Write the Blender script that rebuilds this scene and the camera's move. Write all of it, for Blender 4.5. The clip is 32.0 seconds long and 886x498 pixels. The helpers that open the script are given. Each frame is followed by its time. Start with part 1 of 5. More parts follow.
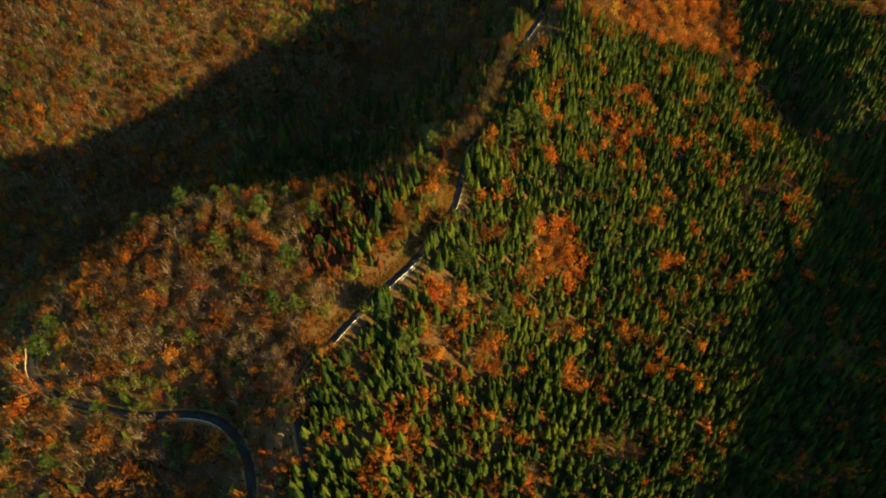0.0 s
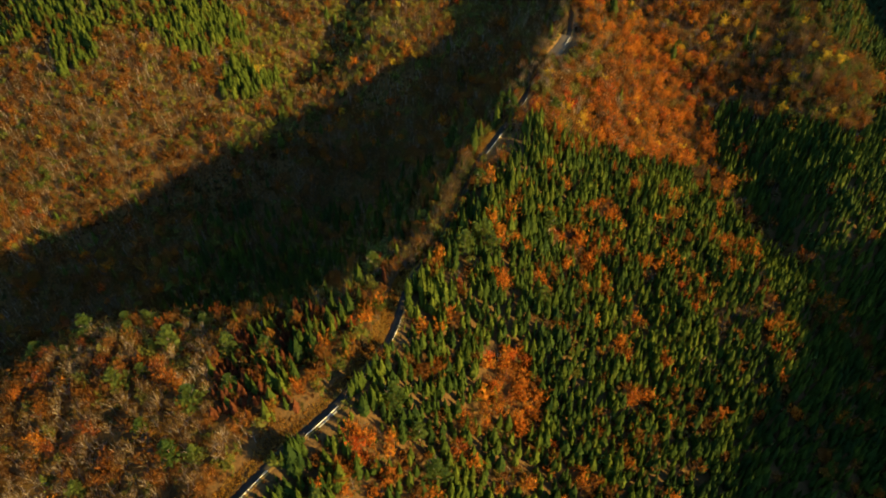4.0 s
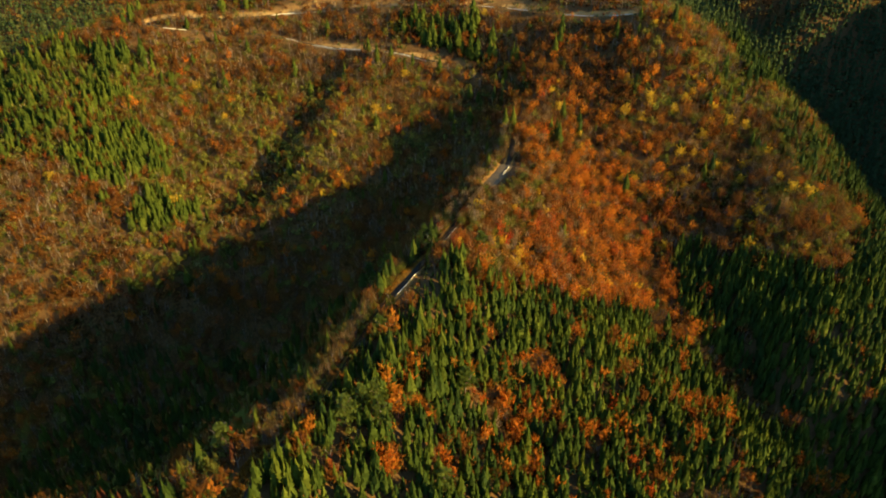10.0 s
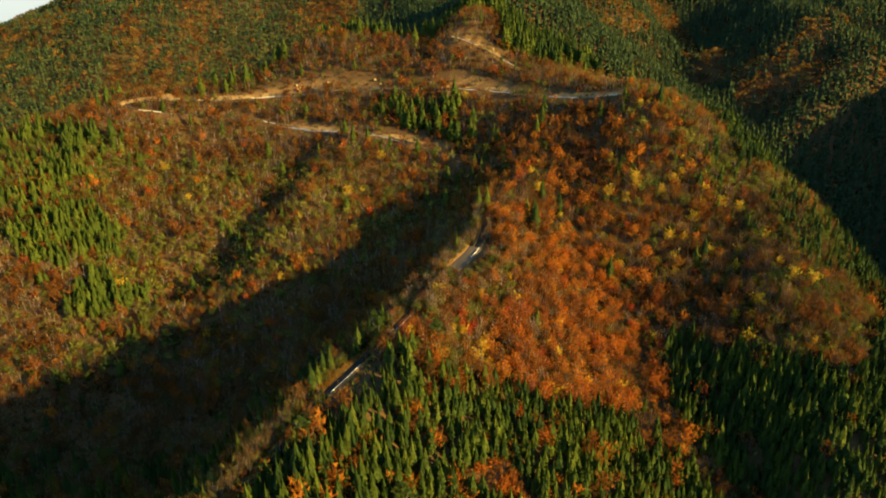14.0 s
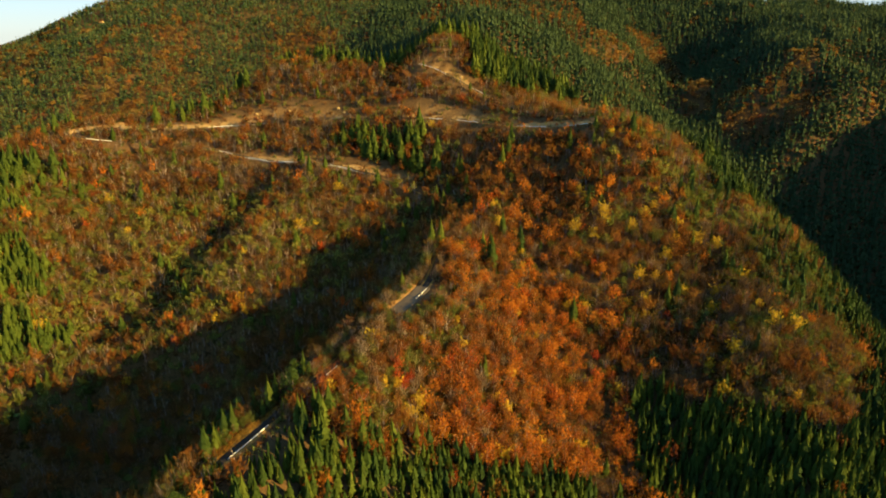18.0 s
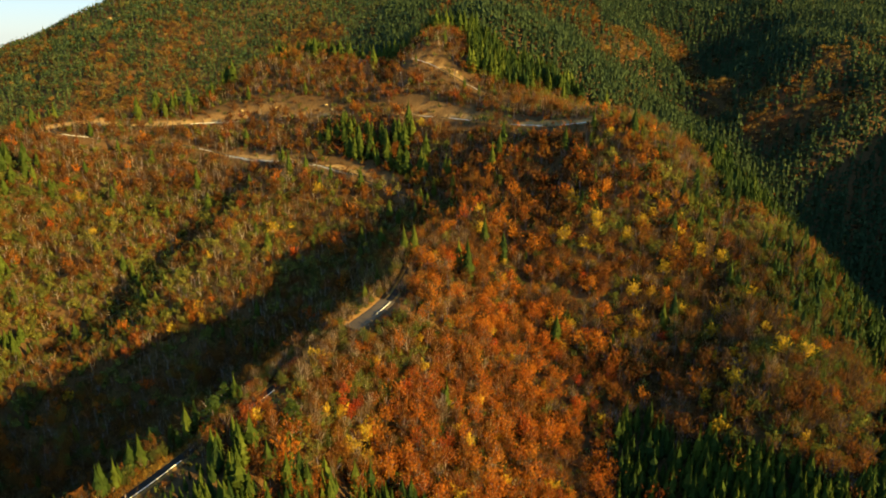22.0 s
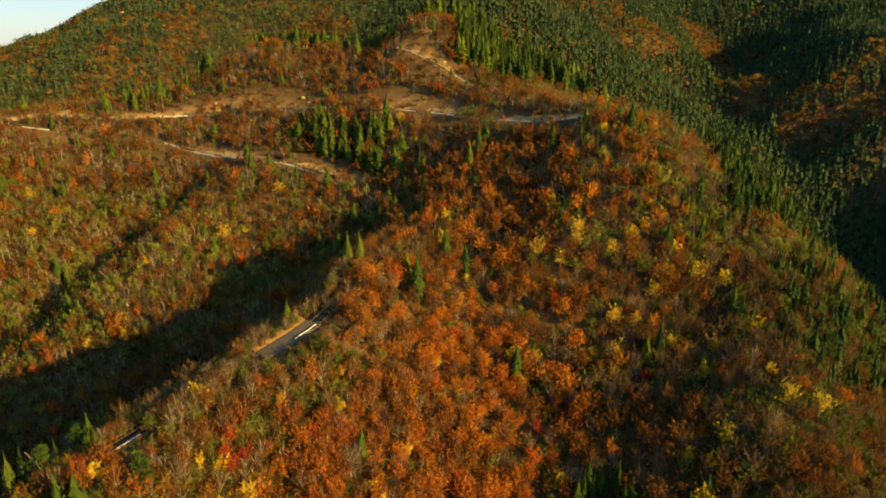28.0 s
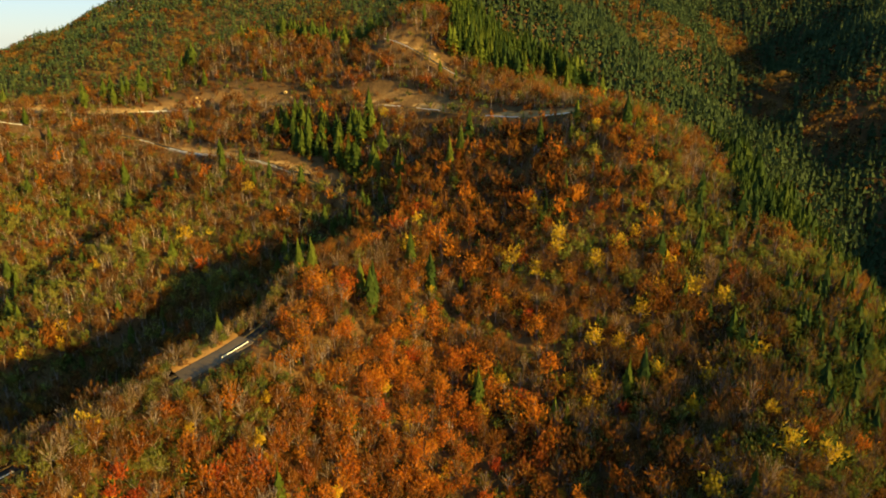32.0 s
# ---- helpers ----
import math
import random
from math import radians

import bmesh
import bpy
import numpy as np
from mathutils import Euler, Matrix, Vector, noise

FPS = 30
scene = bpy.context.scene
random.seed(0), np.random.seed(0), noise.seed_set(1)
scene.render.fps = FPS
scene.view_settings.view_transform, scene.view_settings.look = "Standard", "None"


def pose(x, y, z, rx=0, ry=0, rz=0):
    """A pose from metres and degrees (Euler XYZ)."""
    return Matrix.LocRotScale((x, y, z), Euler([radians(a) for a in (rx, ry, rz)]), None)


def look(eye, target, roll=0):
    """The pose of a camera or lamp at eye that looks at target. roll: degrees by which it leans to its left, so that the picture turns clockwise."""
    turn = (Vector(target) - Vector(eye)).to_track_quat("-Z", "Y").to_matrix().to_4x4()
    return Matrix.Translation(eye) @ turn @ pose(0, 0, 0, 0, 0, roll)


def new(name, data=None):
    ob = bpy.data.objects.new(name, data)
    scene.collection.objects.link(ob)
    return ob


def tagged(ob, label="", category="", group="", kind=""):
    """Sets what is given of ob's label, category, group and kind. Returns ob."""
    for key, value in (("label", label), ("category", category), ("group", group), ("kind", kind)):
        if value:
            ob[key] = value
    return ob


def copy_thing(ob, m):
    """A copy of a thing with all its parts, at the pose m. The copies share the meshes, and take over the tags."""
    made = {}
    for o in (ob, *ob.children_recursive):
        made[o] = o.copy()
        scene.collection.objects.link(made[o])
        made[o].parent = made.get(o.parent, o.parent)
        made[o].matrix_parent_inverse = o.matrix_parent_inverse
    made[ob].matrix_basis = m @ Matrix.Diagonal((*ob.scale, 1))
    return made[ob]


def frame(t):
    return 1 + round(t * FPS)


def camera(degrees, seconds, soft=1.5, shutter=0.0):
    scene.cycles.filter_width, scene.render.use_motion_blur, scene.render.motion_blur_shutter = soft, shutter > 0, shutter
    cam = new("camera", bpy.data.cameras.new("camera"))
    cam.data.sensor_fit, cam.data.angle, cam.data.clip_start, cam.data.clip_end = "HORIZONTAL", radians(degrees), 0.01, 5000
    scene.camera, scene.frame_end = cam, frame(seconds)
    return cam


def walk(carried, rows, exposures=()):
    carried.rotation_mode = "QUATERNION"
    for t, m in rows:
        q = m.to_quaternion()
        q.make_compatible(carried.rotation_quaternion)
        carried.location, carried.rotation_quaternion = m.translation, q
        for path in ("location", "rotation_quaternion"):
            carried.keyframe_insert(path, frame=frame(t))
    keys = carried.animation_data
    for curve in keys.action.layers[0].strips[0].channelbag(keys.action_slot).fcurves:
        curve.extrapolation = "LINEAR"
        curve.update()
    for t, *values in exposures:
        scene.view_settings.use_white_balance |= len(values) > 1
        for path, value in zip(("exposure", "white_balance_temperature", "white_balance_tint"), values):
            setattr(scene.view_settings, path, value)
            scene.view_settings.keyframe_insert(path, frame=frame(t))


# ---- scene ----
# ---- camera ----
cam = camera(69.4, 32.0, soft=1.85)
PATH = [
    (0, (0.00, 0.00, 420.00), (0.00, 65.88, 344.77), -0.17),
    (1, (8.67, 9.49, 419.90), (7.64, 77.86, 346.93), -0.09),
    (2, (17.47, 19.46, 419.57), (16.04, 90.16, 348.87), -0.05),
    (3, (26.65, 29.61, 417.32), (25.21, 102.51, 348.89), -0.09),
    (3.5, (31.21, 34.79, 415.54), (29.81, 108.79, 348.29), -0.04),
    (5.5, (49.86, 55.65, 405.85), (48.45, 133.86, 343.56), -0.02),
    (6, (54.54, 60.67, 403.24), (53.11, 139.94, 342.30), -0.00),
    (7, (63.86, 70.46, 398.49), (62.41, 151.70, 340.19), 0.01),
    (8, (73.27, 80.75, 393.34), (71.78, 163.88, 337.78), 0.01),
    (9, (82.56, 90.85, 387.95), (80.98, 175.86, 335.31), -0.02),
    (10, (91.44, 100.85, 382.27), (89.03, 187.66, 332.69), -0.07),
    (11, (99.81, 110.87, 376.61), (96.15, 199.39, 330.24), -0.14),
    (12, (107.81, 119.49, 370.51), (103.24, 209.72, 327.63), -0.08),
    (13, (115.79, 129.67, 364.92), (111.04, 221.37, 325.31), -0.18),
    (14, (123.74, 139.79, 358.73), (119.00, 232.75, 322.19), -0.21),
    (14.5, (127.70, 144.64, 356.13), (122.98, 238.14, 320.96), -0.18),
    (16.5, (143.81, 164.33, 350.29), (139.25, 259.03, 318.50), -0.13),
    (17, (148.16, 169.62, 349.38), (143.62, 264.36, 317.72), -0.11),
    (18, (156.27, 179.61, 347.99), (151.20, 274.34, 316.37), -0.05),
    (19, (164.13, 189.49, 346.33), (158.60, 284.21, 314.74), -0.02),
    (20, (171.73, 199.47, 344.51), (165.17, 294.15, 312.99), 0.01),
    (21, (179.07, 209.38, 342.45), (171.16, 303.96, 310.96), 0.05),
    (22, (185.99, 219.37, 340.63), (176.89, 313.86, 309.17), 0.09),
    (23, (193.15, 229.67, 338.43), (182.87, 324.07, 307.06), 0.10),
    (24, (200.11, 239.75, 336.58), (188.42, 334.01, 305.33), 0.16),
    (24.5, (203.63, 244.61, 335.55), (191.36, 338.82, 304.34), 0.13),
    (26.5, (216.80, 264.70, 331.78), (202.56, 358.62, 300.56), 0.14),
    (27, (220.11, 270.01, 330.68), (205.51, 363.89, 299.48), 0.18),
    (28, (226.61, 280.24, 328.32), (211.47, 374.05, 297.16), 0.18),
    (29, (232.82, 290.53, 326.06), (216.92, 384.23, 294.97), 0.22),
    (30, (238.97, 300.74, 323.80), (222.17, 394.33, 292.82), 0.21),
    (31, (245.00, 311.18, 321.75), (227.16, 404.59, 290.81), 0.18),
    (32, (250.81, 321.59, 319.61), (231.49, 414.73, 288.78), 0.19),
]

walk(cam, [(t, look(eye, target, roll)) for t, eye, target, roll in PATH], [(0.0, 1.60, 5550, 8), (8.0, 1.69, 5550, 8), (22.0, 1.68, 5650, 8), (32.0, 1.56, 6000, 8)])

# ---- world and sun ----
SUN_AZIMUTH = 114.0   # degrees clockwise from +y: where the sun stands
SUN_HEIGHT = 16.5
world = bpy.data.worlds.new("sky")
scene.world = world
world.use_nodes = True
wn = world.node_tree.nodes
sky = wn.new("ShaderNodeTexSky")
sky.sky_type = "NISHITA"
sky.sun_disc = False
sky.sun_elevation = radians(SUN_HEIGHT)
sky.sun_rotation = radians(SUN_AZIMUTH)
sky.altitude = 400
sky.air_density, sky.dust_density, sky.ozone_density = 1.0, 0.3, 3.0
wn["Background"].inputs[1].default_value = 0.165
haze = wn.new("ShaderNodeGamma")   # thin haze evens out the sky
haze.inputs["Gamma"].default_value = 0.30
world.node_tree.links.new(sky.outputs[0], haze.inputs["Color"])
tone = wn.new("ShaderNodeHueSaturation")
tone.inputs["Saturation"].default_value = 2.1
world.node_tree.links.new(haze.outputs[0], tone.inputs["Color"])
world.node_tree.links.new(tone.outputs[0], wn["Background"].inputs[0])
sun = new("sun", bpy.data.lights.new("sun", "SUN"))
sun.data.energy, sun.data.angle, sun.data.color = 5.1, radians(0.6), (1.0, 0.655, 0.165)
sun_dir = Vector((math.sin(radians(SUN_AZIMUTH)) * math.cos(radians(SUN_HEIGHT)),
                  math.cos(radians(SUN_AZIMUTH)) * math.cos(radians(SUN_HEIGHT)), math.sin(radians(SUN_HEIGHT))))
sun.matrix_world = look((0, 0, 900), Vector((0, 0, 900)) - sun_dir)
tagged(sun, "low warm autumn sun", "sun", kind="structure")

# ---- the land: crests, spurs, flanks and valley floors in metres ----
# BEGIN LAND
CREST = [(-70, 60, 128), (-66, 139, 152), (-41, 179, 165), (-13, 204, 175), (10, 255, 173), (4, 290, 176), (45, 357, 182),
         (69, 405, 189), (94, 447, 198), (104, 475, 198), (130, 525, 208), (124, 592, 213)]
KNOLL = [(-80, 170, 159), (-92, 160, 150), (-105, 203, 178), (-130, 240, 179), (-115, 150, 128), (-165, 226, 167), (-196, 200, 149), (-182, 172, 134), (-160, 165, 133), (-222, 230, 128), (-110, 108, 112)]
SOUTH_EAST = [(-17, 165, 146), (50, 178, 123), (99, 172, 101), (185, 204, 79), (70, 237, 128), (141, 249, 110), (88, 288, 152),
              (112, 339, 139), (137, 377, 146), (165, 408, 148), (223, 350, 116), (265, 346, 108), (310, 300, 66), (300, 180, 40),
              (200, 60, 50), (60, 60, 90)]
GULLY = [(212, 548, 174), (228, 502, 147), (246, 452, 121), (278, 398, 93), (335, 345, 56), (430, 240, 20)]
WARM_FLANK = [(174, 470, 160), (129, 456, 166), (190, 567, 186), (167, 564, 203), (172, 616, 216), (160, 520, 186), (170, 640, 225), (180, 665, 229), (195, 690, 246)]
EAST_FLANK = [(262, 505, 155), (284, 448, 130), (252, 550, 174), (268, 575, 189), (378, 590, 197), (225, 609, 214), (245, 612, 221), (308, 563, 186), (279, 563, 185), (325, 539, 194), (337, 518, 188),
              (357, 507, 172), (281, 475, 143), (298, 483, 158), (311, 405, 128), (400, 480, 144), (425, 400, 88), (395, 560, 165)]
NORTH_HILL = [(262, 705, 283), (230, 690, 256), (210, 664, 231), (172, 708, 250), (160, 745, 258), (330, 668, 249), (357, 622, 222), (150, 705, 238), (135, 662, 212), (200, 720, 262), (-3, 739, 236), (60, 716, 222),
              (-59, 815, 270), (10, 805, 272), (116, 805, 296), (140, 870, 337), (-90, 880, 275), (181, 892, 312),
              (-207, 757, 259), (-130, 780, 256), (280, 800, 258)]
KNOB = [(93, 838, 325), (103, 838, 333), (116, 840, 339), (129, 838, 334), (137, 833, 322), (81, 843, 310), (66, 852, 312), (52, 857, 314), (22, 866, 317), (-1, 869, 320),
        (-36, 869, 319), (-62, 863, 310), (-88, 851, 292), (-111, 835, 275), (60, 905, 292), (0, 915, 298), (127, 900, 343), (144, 960, 358), (159, 1000, 366),
        (163, 766, 274), (191, 750, 274), (218, 733, 276)]
WEST_SLOPE = [(15, 664, 196), (-133, 552, 158), (-182, 578, 190), (-178, 566, 178), (-223, 547, 182), (-283, 538, 176), (-328, 484, 134),
              (-140, 607, 176), (-161, 701, 208), (-280, 690, 232), (-420, 560, 160)]
WEST_GULLY = [(-30, 699, 208), (-55, 650, 183), (-76, 600, 157), (-104, 560, 138)]
WEST_RIB = [(2, 692, 222), (-22, 648, 203), (-42, 600, 178), (-62, 556, 155), (-95, 655, 198), (-105, 610, 178)]
WEST_FOOT = [(-112, 508, 141), (-148, 486, 130), (-90, 540, 151), (22, 588, 174), (-345, 385, 80), (-300, 428, 98), (-228, 448, 104), (-165, 466, 110), (-190, 430, 88)]
CREST_RIM = [(-4, 295, 173), (37, 362, 180), (61, 410, 186), (86, 452, 194), (96, 480, 195), (121, 529, 204)]
CREST_WEST = [(-28, 305, 152), (14, 365, 160), (38, 415, 170), (62, 462, 175), (74, 502, 176), (97, 545, 183), (112, 590, 194), (122, 630, 204)]
CREST_FOOT = [(70, 562, 160), (20, 525, 132), (0, 545, 146), (-70, 490, 120), (98, 642, 191), (-20, 478, 116), (-48, 440, 102), (92, 605, 180), (45, 545, 152)]
VALLEY = [(-55, 480, 118), (-130, 400, 84), (-230, 335, 55), (-380, 280, 25), (-600, 200, 0), (-20, 395, 118),
          (-100, 310, 108), (-220, 260, 90)]
FAR_WEST = [(-472, 1184, 300), (-528, 1406, 372), (-560, 1480, 402), (-760, 1360, 300), (-980, 1250, 205), (-300, 1000, 215),
            (-520, 900, 170), (-200, 1150, 270), (-330, 1480, 424), (-1300, 1100, 90), (-900, 800, 80), (-100, 1500, 415)]
FAR_NORTH = [(225, 1250, 372), (110, 1120, 338), (320, 1167, 322), (365, 1217, 336), (355, 984, 255), (475, 1250, 265), (430, 1000, 215), (480, 800, 110), (560, 640, 40),
             (640, 880, 130), (700, 1150, 300), (350, 1450, 398), (650, 1480, 382), (950, 1330, 362), (600, 300, 15), (100, 1700, 425), (1000, 1800, 395),
             (760, 620, 120), (560, 80, 30), (466, 1360, 305), (484, 985, 184), (524, 905, 140)]
EAST_RIDGE = [(600, -280, 250), (658, -160, 246), (691, -103, 248), (749, -3, 266), (813, 109, 280), (963, 368, 307), (1113, 628, 367),
              (1213, 801, 407), (1150, 1050, 412), (1150, 250, 297), (1000, -100, 217)]
# spurs and the shaded hollows between them on the north-eastern valley side
FAR_SPURS = [(476, 1155, 268), (514, 1207, 285), (570, 1280, 309), (483, 1107, 247), (516, 1099, 263), (543, 1095, 277), (567, 1094, 286), (617, 1123, 312), (672, 1173, 321),
             (505, 980, 191), (545, 994, 216), (574, 1013, 241), (617, 1048, 273), (660, 1068, 287)]
FAR_HOLLOWS = [(474, 1204, 256), (531, 1295, 278), (461, 1121, 224), (502, 1135, 247), (541, 1145, 273), (574, 1148, 292), (499, 1017, 194), (535, 1026, 216), (562, 1041, 237),
               (605, 1072, 263), (668, 1132, 289), (566, 957, 166), (605, 978, 190), (656, 1009, 221)]
OUTER = [(-400, -300, 60), (300, -300, 20), (-900, -100, 60), (-1500, 1600, 120), (-900, 2000, 160), (0, 2400, 250), (1200, 2400, 300),
         (1600, 800, 250), (1600, -300, 150), (-1500, 300, 40)]


def land_weights():
    """A thin plate bent through the crests and valley lines."""
    pts = np.array(CREST + KNOLL + SOUTH_EAST + GULLY + WARM_FLANK + EAST_FLANK + NORTH_HILL + KNOB + WEST_SLOPE + WEST_GULLY + WEST_RIB + WEST_FOOT + CREST_RIM + CREST_WEST + CREST_FOOT + VALLEY + FAR_WEST + FAR_NORTH + EAST_RIDGE + FAR_SPURS + FAR_HOLLOWS + OUTER, float)
    xy, z = pts[:, :2] / 100, pts[:, 2]
    r2 = ((xy[:, None] - xy[None]) ** 2).sum(-1)
    k = 0.5 * r2 * np.log(r2 + 1e-9) + np.eye(len(xy)) * 0.02
    p = np.c_[np.ones(len(xy)), xy]
    a = np.block([[k, p], [p.T, np.zeros((3, 3))]])
    return xy, np.linalg.solve(a, np.r_[z, 0, 0, 0])


LAND_XY, LAND_W = land_weights()


def lattice(seed, n=256):
    return np.random.RandomState(seed).rand(n, n)


LATTICE = lattice(5)


def ripple(x, y, size, shift=0.0):
    """Smooth noise, -1 to 1, with features of the given size in metres."""
    u, v = x / size + shift + 1000.0, y / size - shift * 1.7 + 1000.0
    i, j = np.floor(u).astype(int), np.floor(v).astype(int)
    a, b = u - i, v - j
    a, b = a * a * (3 - 2 * a), b * b * (3 - 2 * b)
    g = lambda p, q: LATTICE[p % 256, q % 256]
    low = g(i, j) * (1 - a) + g(i + 1, j) * a
    high = g(i, j + 1) * (1 - a) + g(i + 1, j + 1) * a
    return 2 * (low * (1 - b) + high * b) - 1


def raw_height(x, y):
    x, y = np.atleast_1d(np.asarray(x, float)), np.atleast_1d(np.asarray(y, float))
    out = np.empty(len(x))
    for s in range(0, len(x), 20000):
        q = np.c_[x[s:s + 20000], y[s:s + 20000]] / 100
        q = np.c_[np.clip(q[:, 0], -15, 16), np.clip(q[:, 1], -3, 24)]
        r2 = ((q[:, None] - LAND_XY[None]) ** 2).sum(-1)
        out[s:s + 20000] = (0.5 * r2 * np.log(r2 + 1e-9)) @ LAND_W[:-3] + LAND_W[-3] + q @ LAND_W[-2:]
    far = np.clip((np.hypot(x - 100, y - 500) - 500) / 800, 0, 1)
    out += ripple(x, y, 46) * (1.6 + 9 * far) + ripple(x, y, 19, 3.1) * (0.8 + 1.5 * far) + ripple(x, y, 130, 7.7) * 16 * far + ripple(x + 0.4 * y, y * 0.6, 84, 11.3) * 11 * far * (x > 260)
    edge = np.clip((np.maximum(np.abs(x), np.abs(y - 900)) - 1700) / 1500, 0, 1)
    return out * (1 - edge) - 40 * edge


# ---- roads, as plan lines ----
MAIN_ROAD = [(-57, 70), (-59, 104), (-63, 121), (-67, 135), (-68, 147), (-62, 158), (-50, 172), (-37, 186), (-22, 199), (-10, 213), (0, 230), (7, 248),
             (10, 268), (14, 286), (23, 302), (35, 329), (42, 356), (52, 388), (64, 409), (77, 434), (90, 462), (99, 491), (115, 513), (127, 535),
             (131, 561), (135, 588), (144, 630), (146, 652), (138, 678), (123, 697), (107, 709), (71, 729)]
HILL_ROAD = [(71, 729), (30, 741), (-2, 749), (-30, 757), (-53, 764), (-91, 775), (-140, 772), (-185, 759), (-214, 757), (-226, 766), (-212, 778),
             (-165, 786), (-120, 797), (-92, 805), (-56, 809), (-5, 804), (40, 797), (91, 788), (122, 781), (166, 764), (189, 750), (219, 731),
             (246, 713), (266, 712), (272, 722), (258, 735), (215, 768), (168, 801), (152, 807), (126, 818), (99, 829)]
LOOP_ROAD = [(-84, 80), (-87, 107), (-91, 122), (-99, 135), (-111, 145), (-126, 149), (-141, 149), (-156, 149), (-172, 153), (-193, 157), (-207, 164),
             (-215, 172), (-218, 184), (-226, 198)]


def smooth_line(pts, step=2.0):
    """The plan line rounded and cut into even steps."""
    p = np.array(pts, float)
    for _ in range(3):
        q = np.empty((2 * len(p), 2))
        q[0], q[-1] = p[0], p[-1]
        q[1:-1:2], q[2:-1:2] = 0.75 * p[:-1] + 0.25 * p[1:], 0.25 * p[:-1] + 0.75 * p[1:]
        p = q
    d = np.r_[0, np.cumsum(np.hypot(*np.diff(p, axis=0).T))]
    s = np.arange(0, d[-1], step)
    return np.c_[np.interp(s, d, p[:, 0]), np.interp(s, d, p[:, 1])]


def graded(line, reach=14):
    """Heights along a road: the land's, evened out."""
    z = raw_height(line[:, 0], line[:, 1])
    k = np.ones(2 * reach + 1) / (2 * reach + 1)
    return np.convolve(np.pad(z, reach, mode="edge"), k, mode="valid")


ROADS = {}
for road_name, plan_line in (("main", MAIN_ROAD), ("hill", HILL_ROAD), ("loop", LOOP_ROAD)):
    way_line = smooth_line(plan_line)
    ROADS[road_name] = np.c_[way_line, graded(way_line)]
ROAD_ALL = np.concatenate(list(ROADS.values()))


def road_near(x, y):
    """Distance to the nearest road, and the road's height there."""
    dist, z = np.full(len(x), 1e9), np.zeros(len(x))
    inside = np.where((x > -260) & (x < 310) & (y > 50) & (y < 850))[0]
    for s in range(0, len(inside), 20000):
        k = inside[s:s + 20000]
        d2 = (x[k, None] - ROAD_ALL[None, :, 0]) ** 2 + (y[k, None] - ROAD_ALL[None, :, 1]) ** 2
        j = d2.argmin(1)
        dist[k], z[k] = np.sqrt(d2[np.arange(len(k)), j]), ROAD_ALL[j, 2]
    return dist, z


def height(x, y):
    """The land with the roads cut into it."""
    x, y = np.atleast_1d(np.asarray(x, float)), np.atleast_1d(np.asarray(y, float))
    h = raw_height(x, y)
    dist, z = road_near(x, y)
    w = np.clip((dist - 4.2) / 7.0, 0, 1)
    w = w * w * (3 - 2 * w)
    return np.where(dist < 20, h * w + (z - 0.35) * (1 - w), h)
# END LAND

# ---- materials ----
def nodes_of(name):
    m = bpy.data.materials.new(name)
    m.use_nodes = True
    t = m.node_tree
    return m, t, t.nodes["Principled BSDF"]


def add(t, kind, **values):
    n = t.nodes.new(kind)
    for key, value in values.items():
        n.inputs[key.replace("_", " ")].default_value = value
    return n


def ramp(t, stops):
    n = t.nodes.new("ShaderNodeValToRGB")
    el = n.color_ramp.elements
    while len(el) < len(stops):
        el.new(0.5)
    for e, (p, c) in zip(el, stops):
        e.position, e.color = p, (*c, 1)
    return n


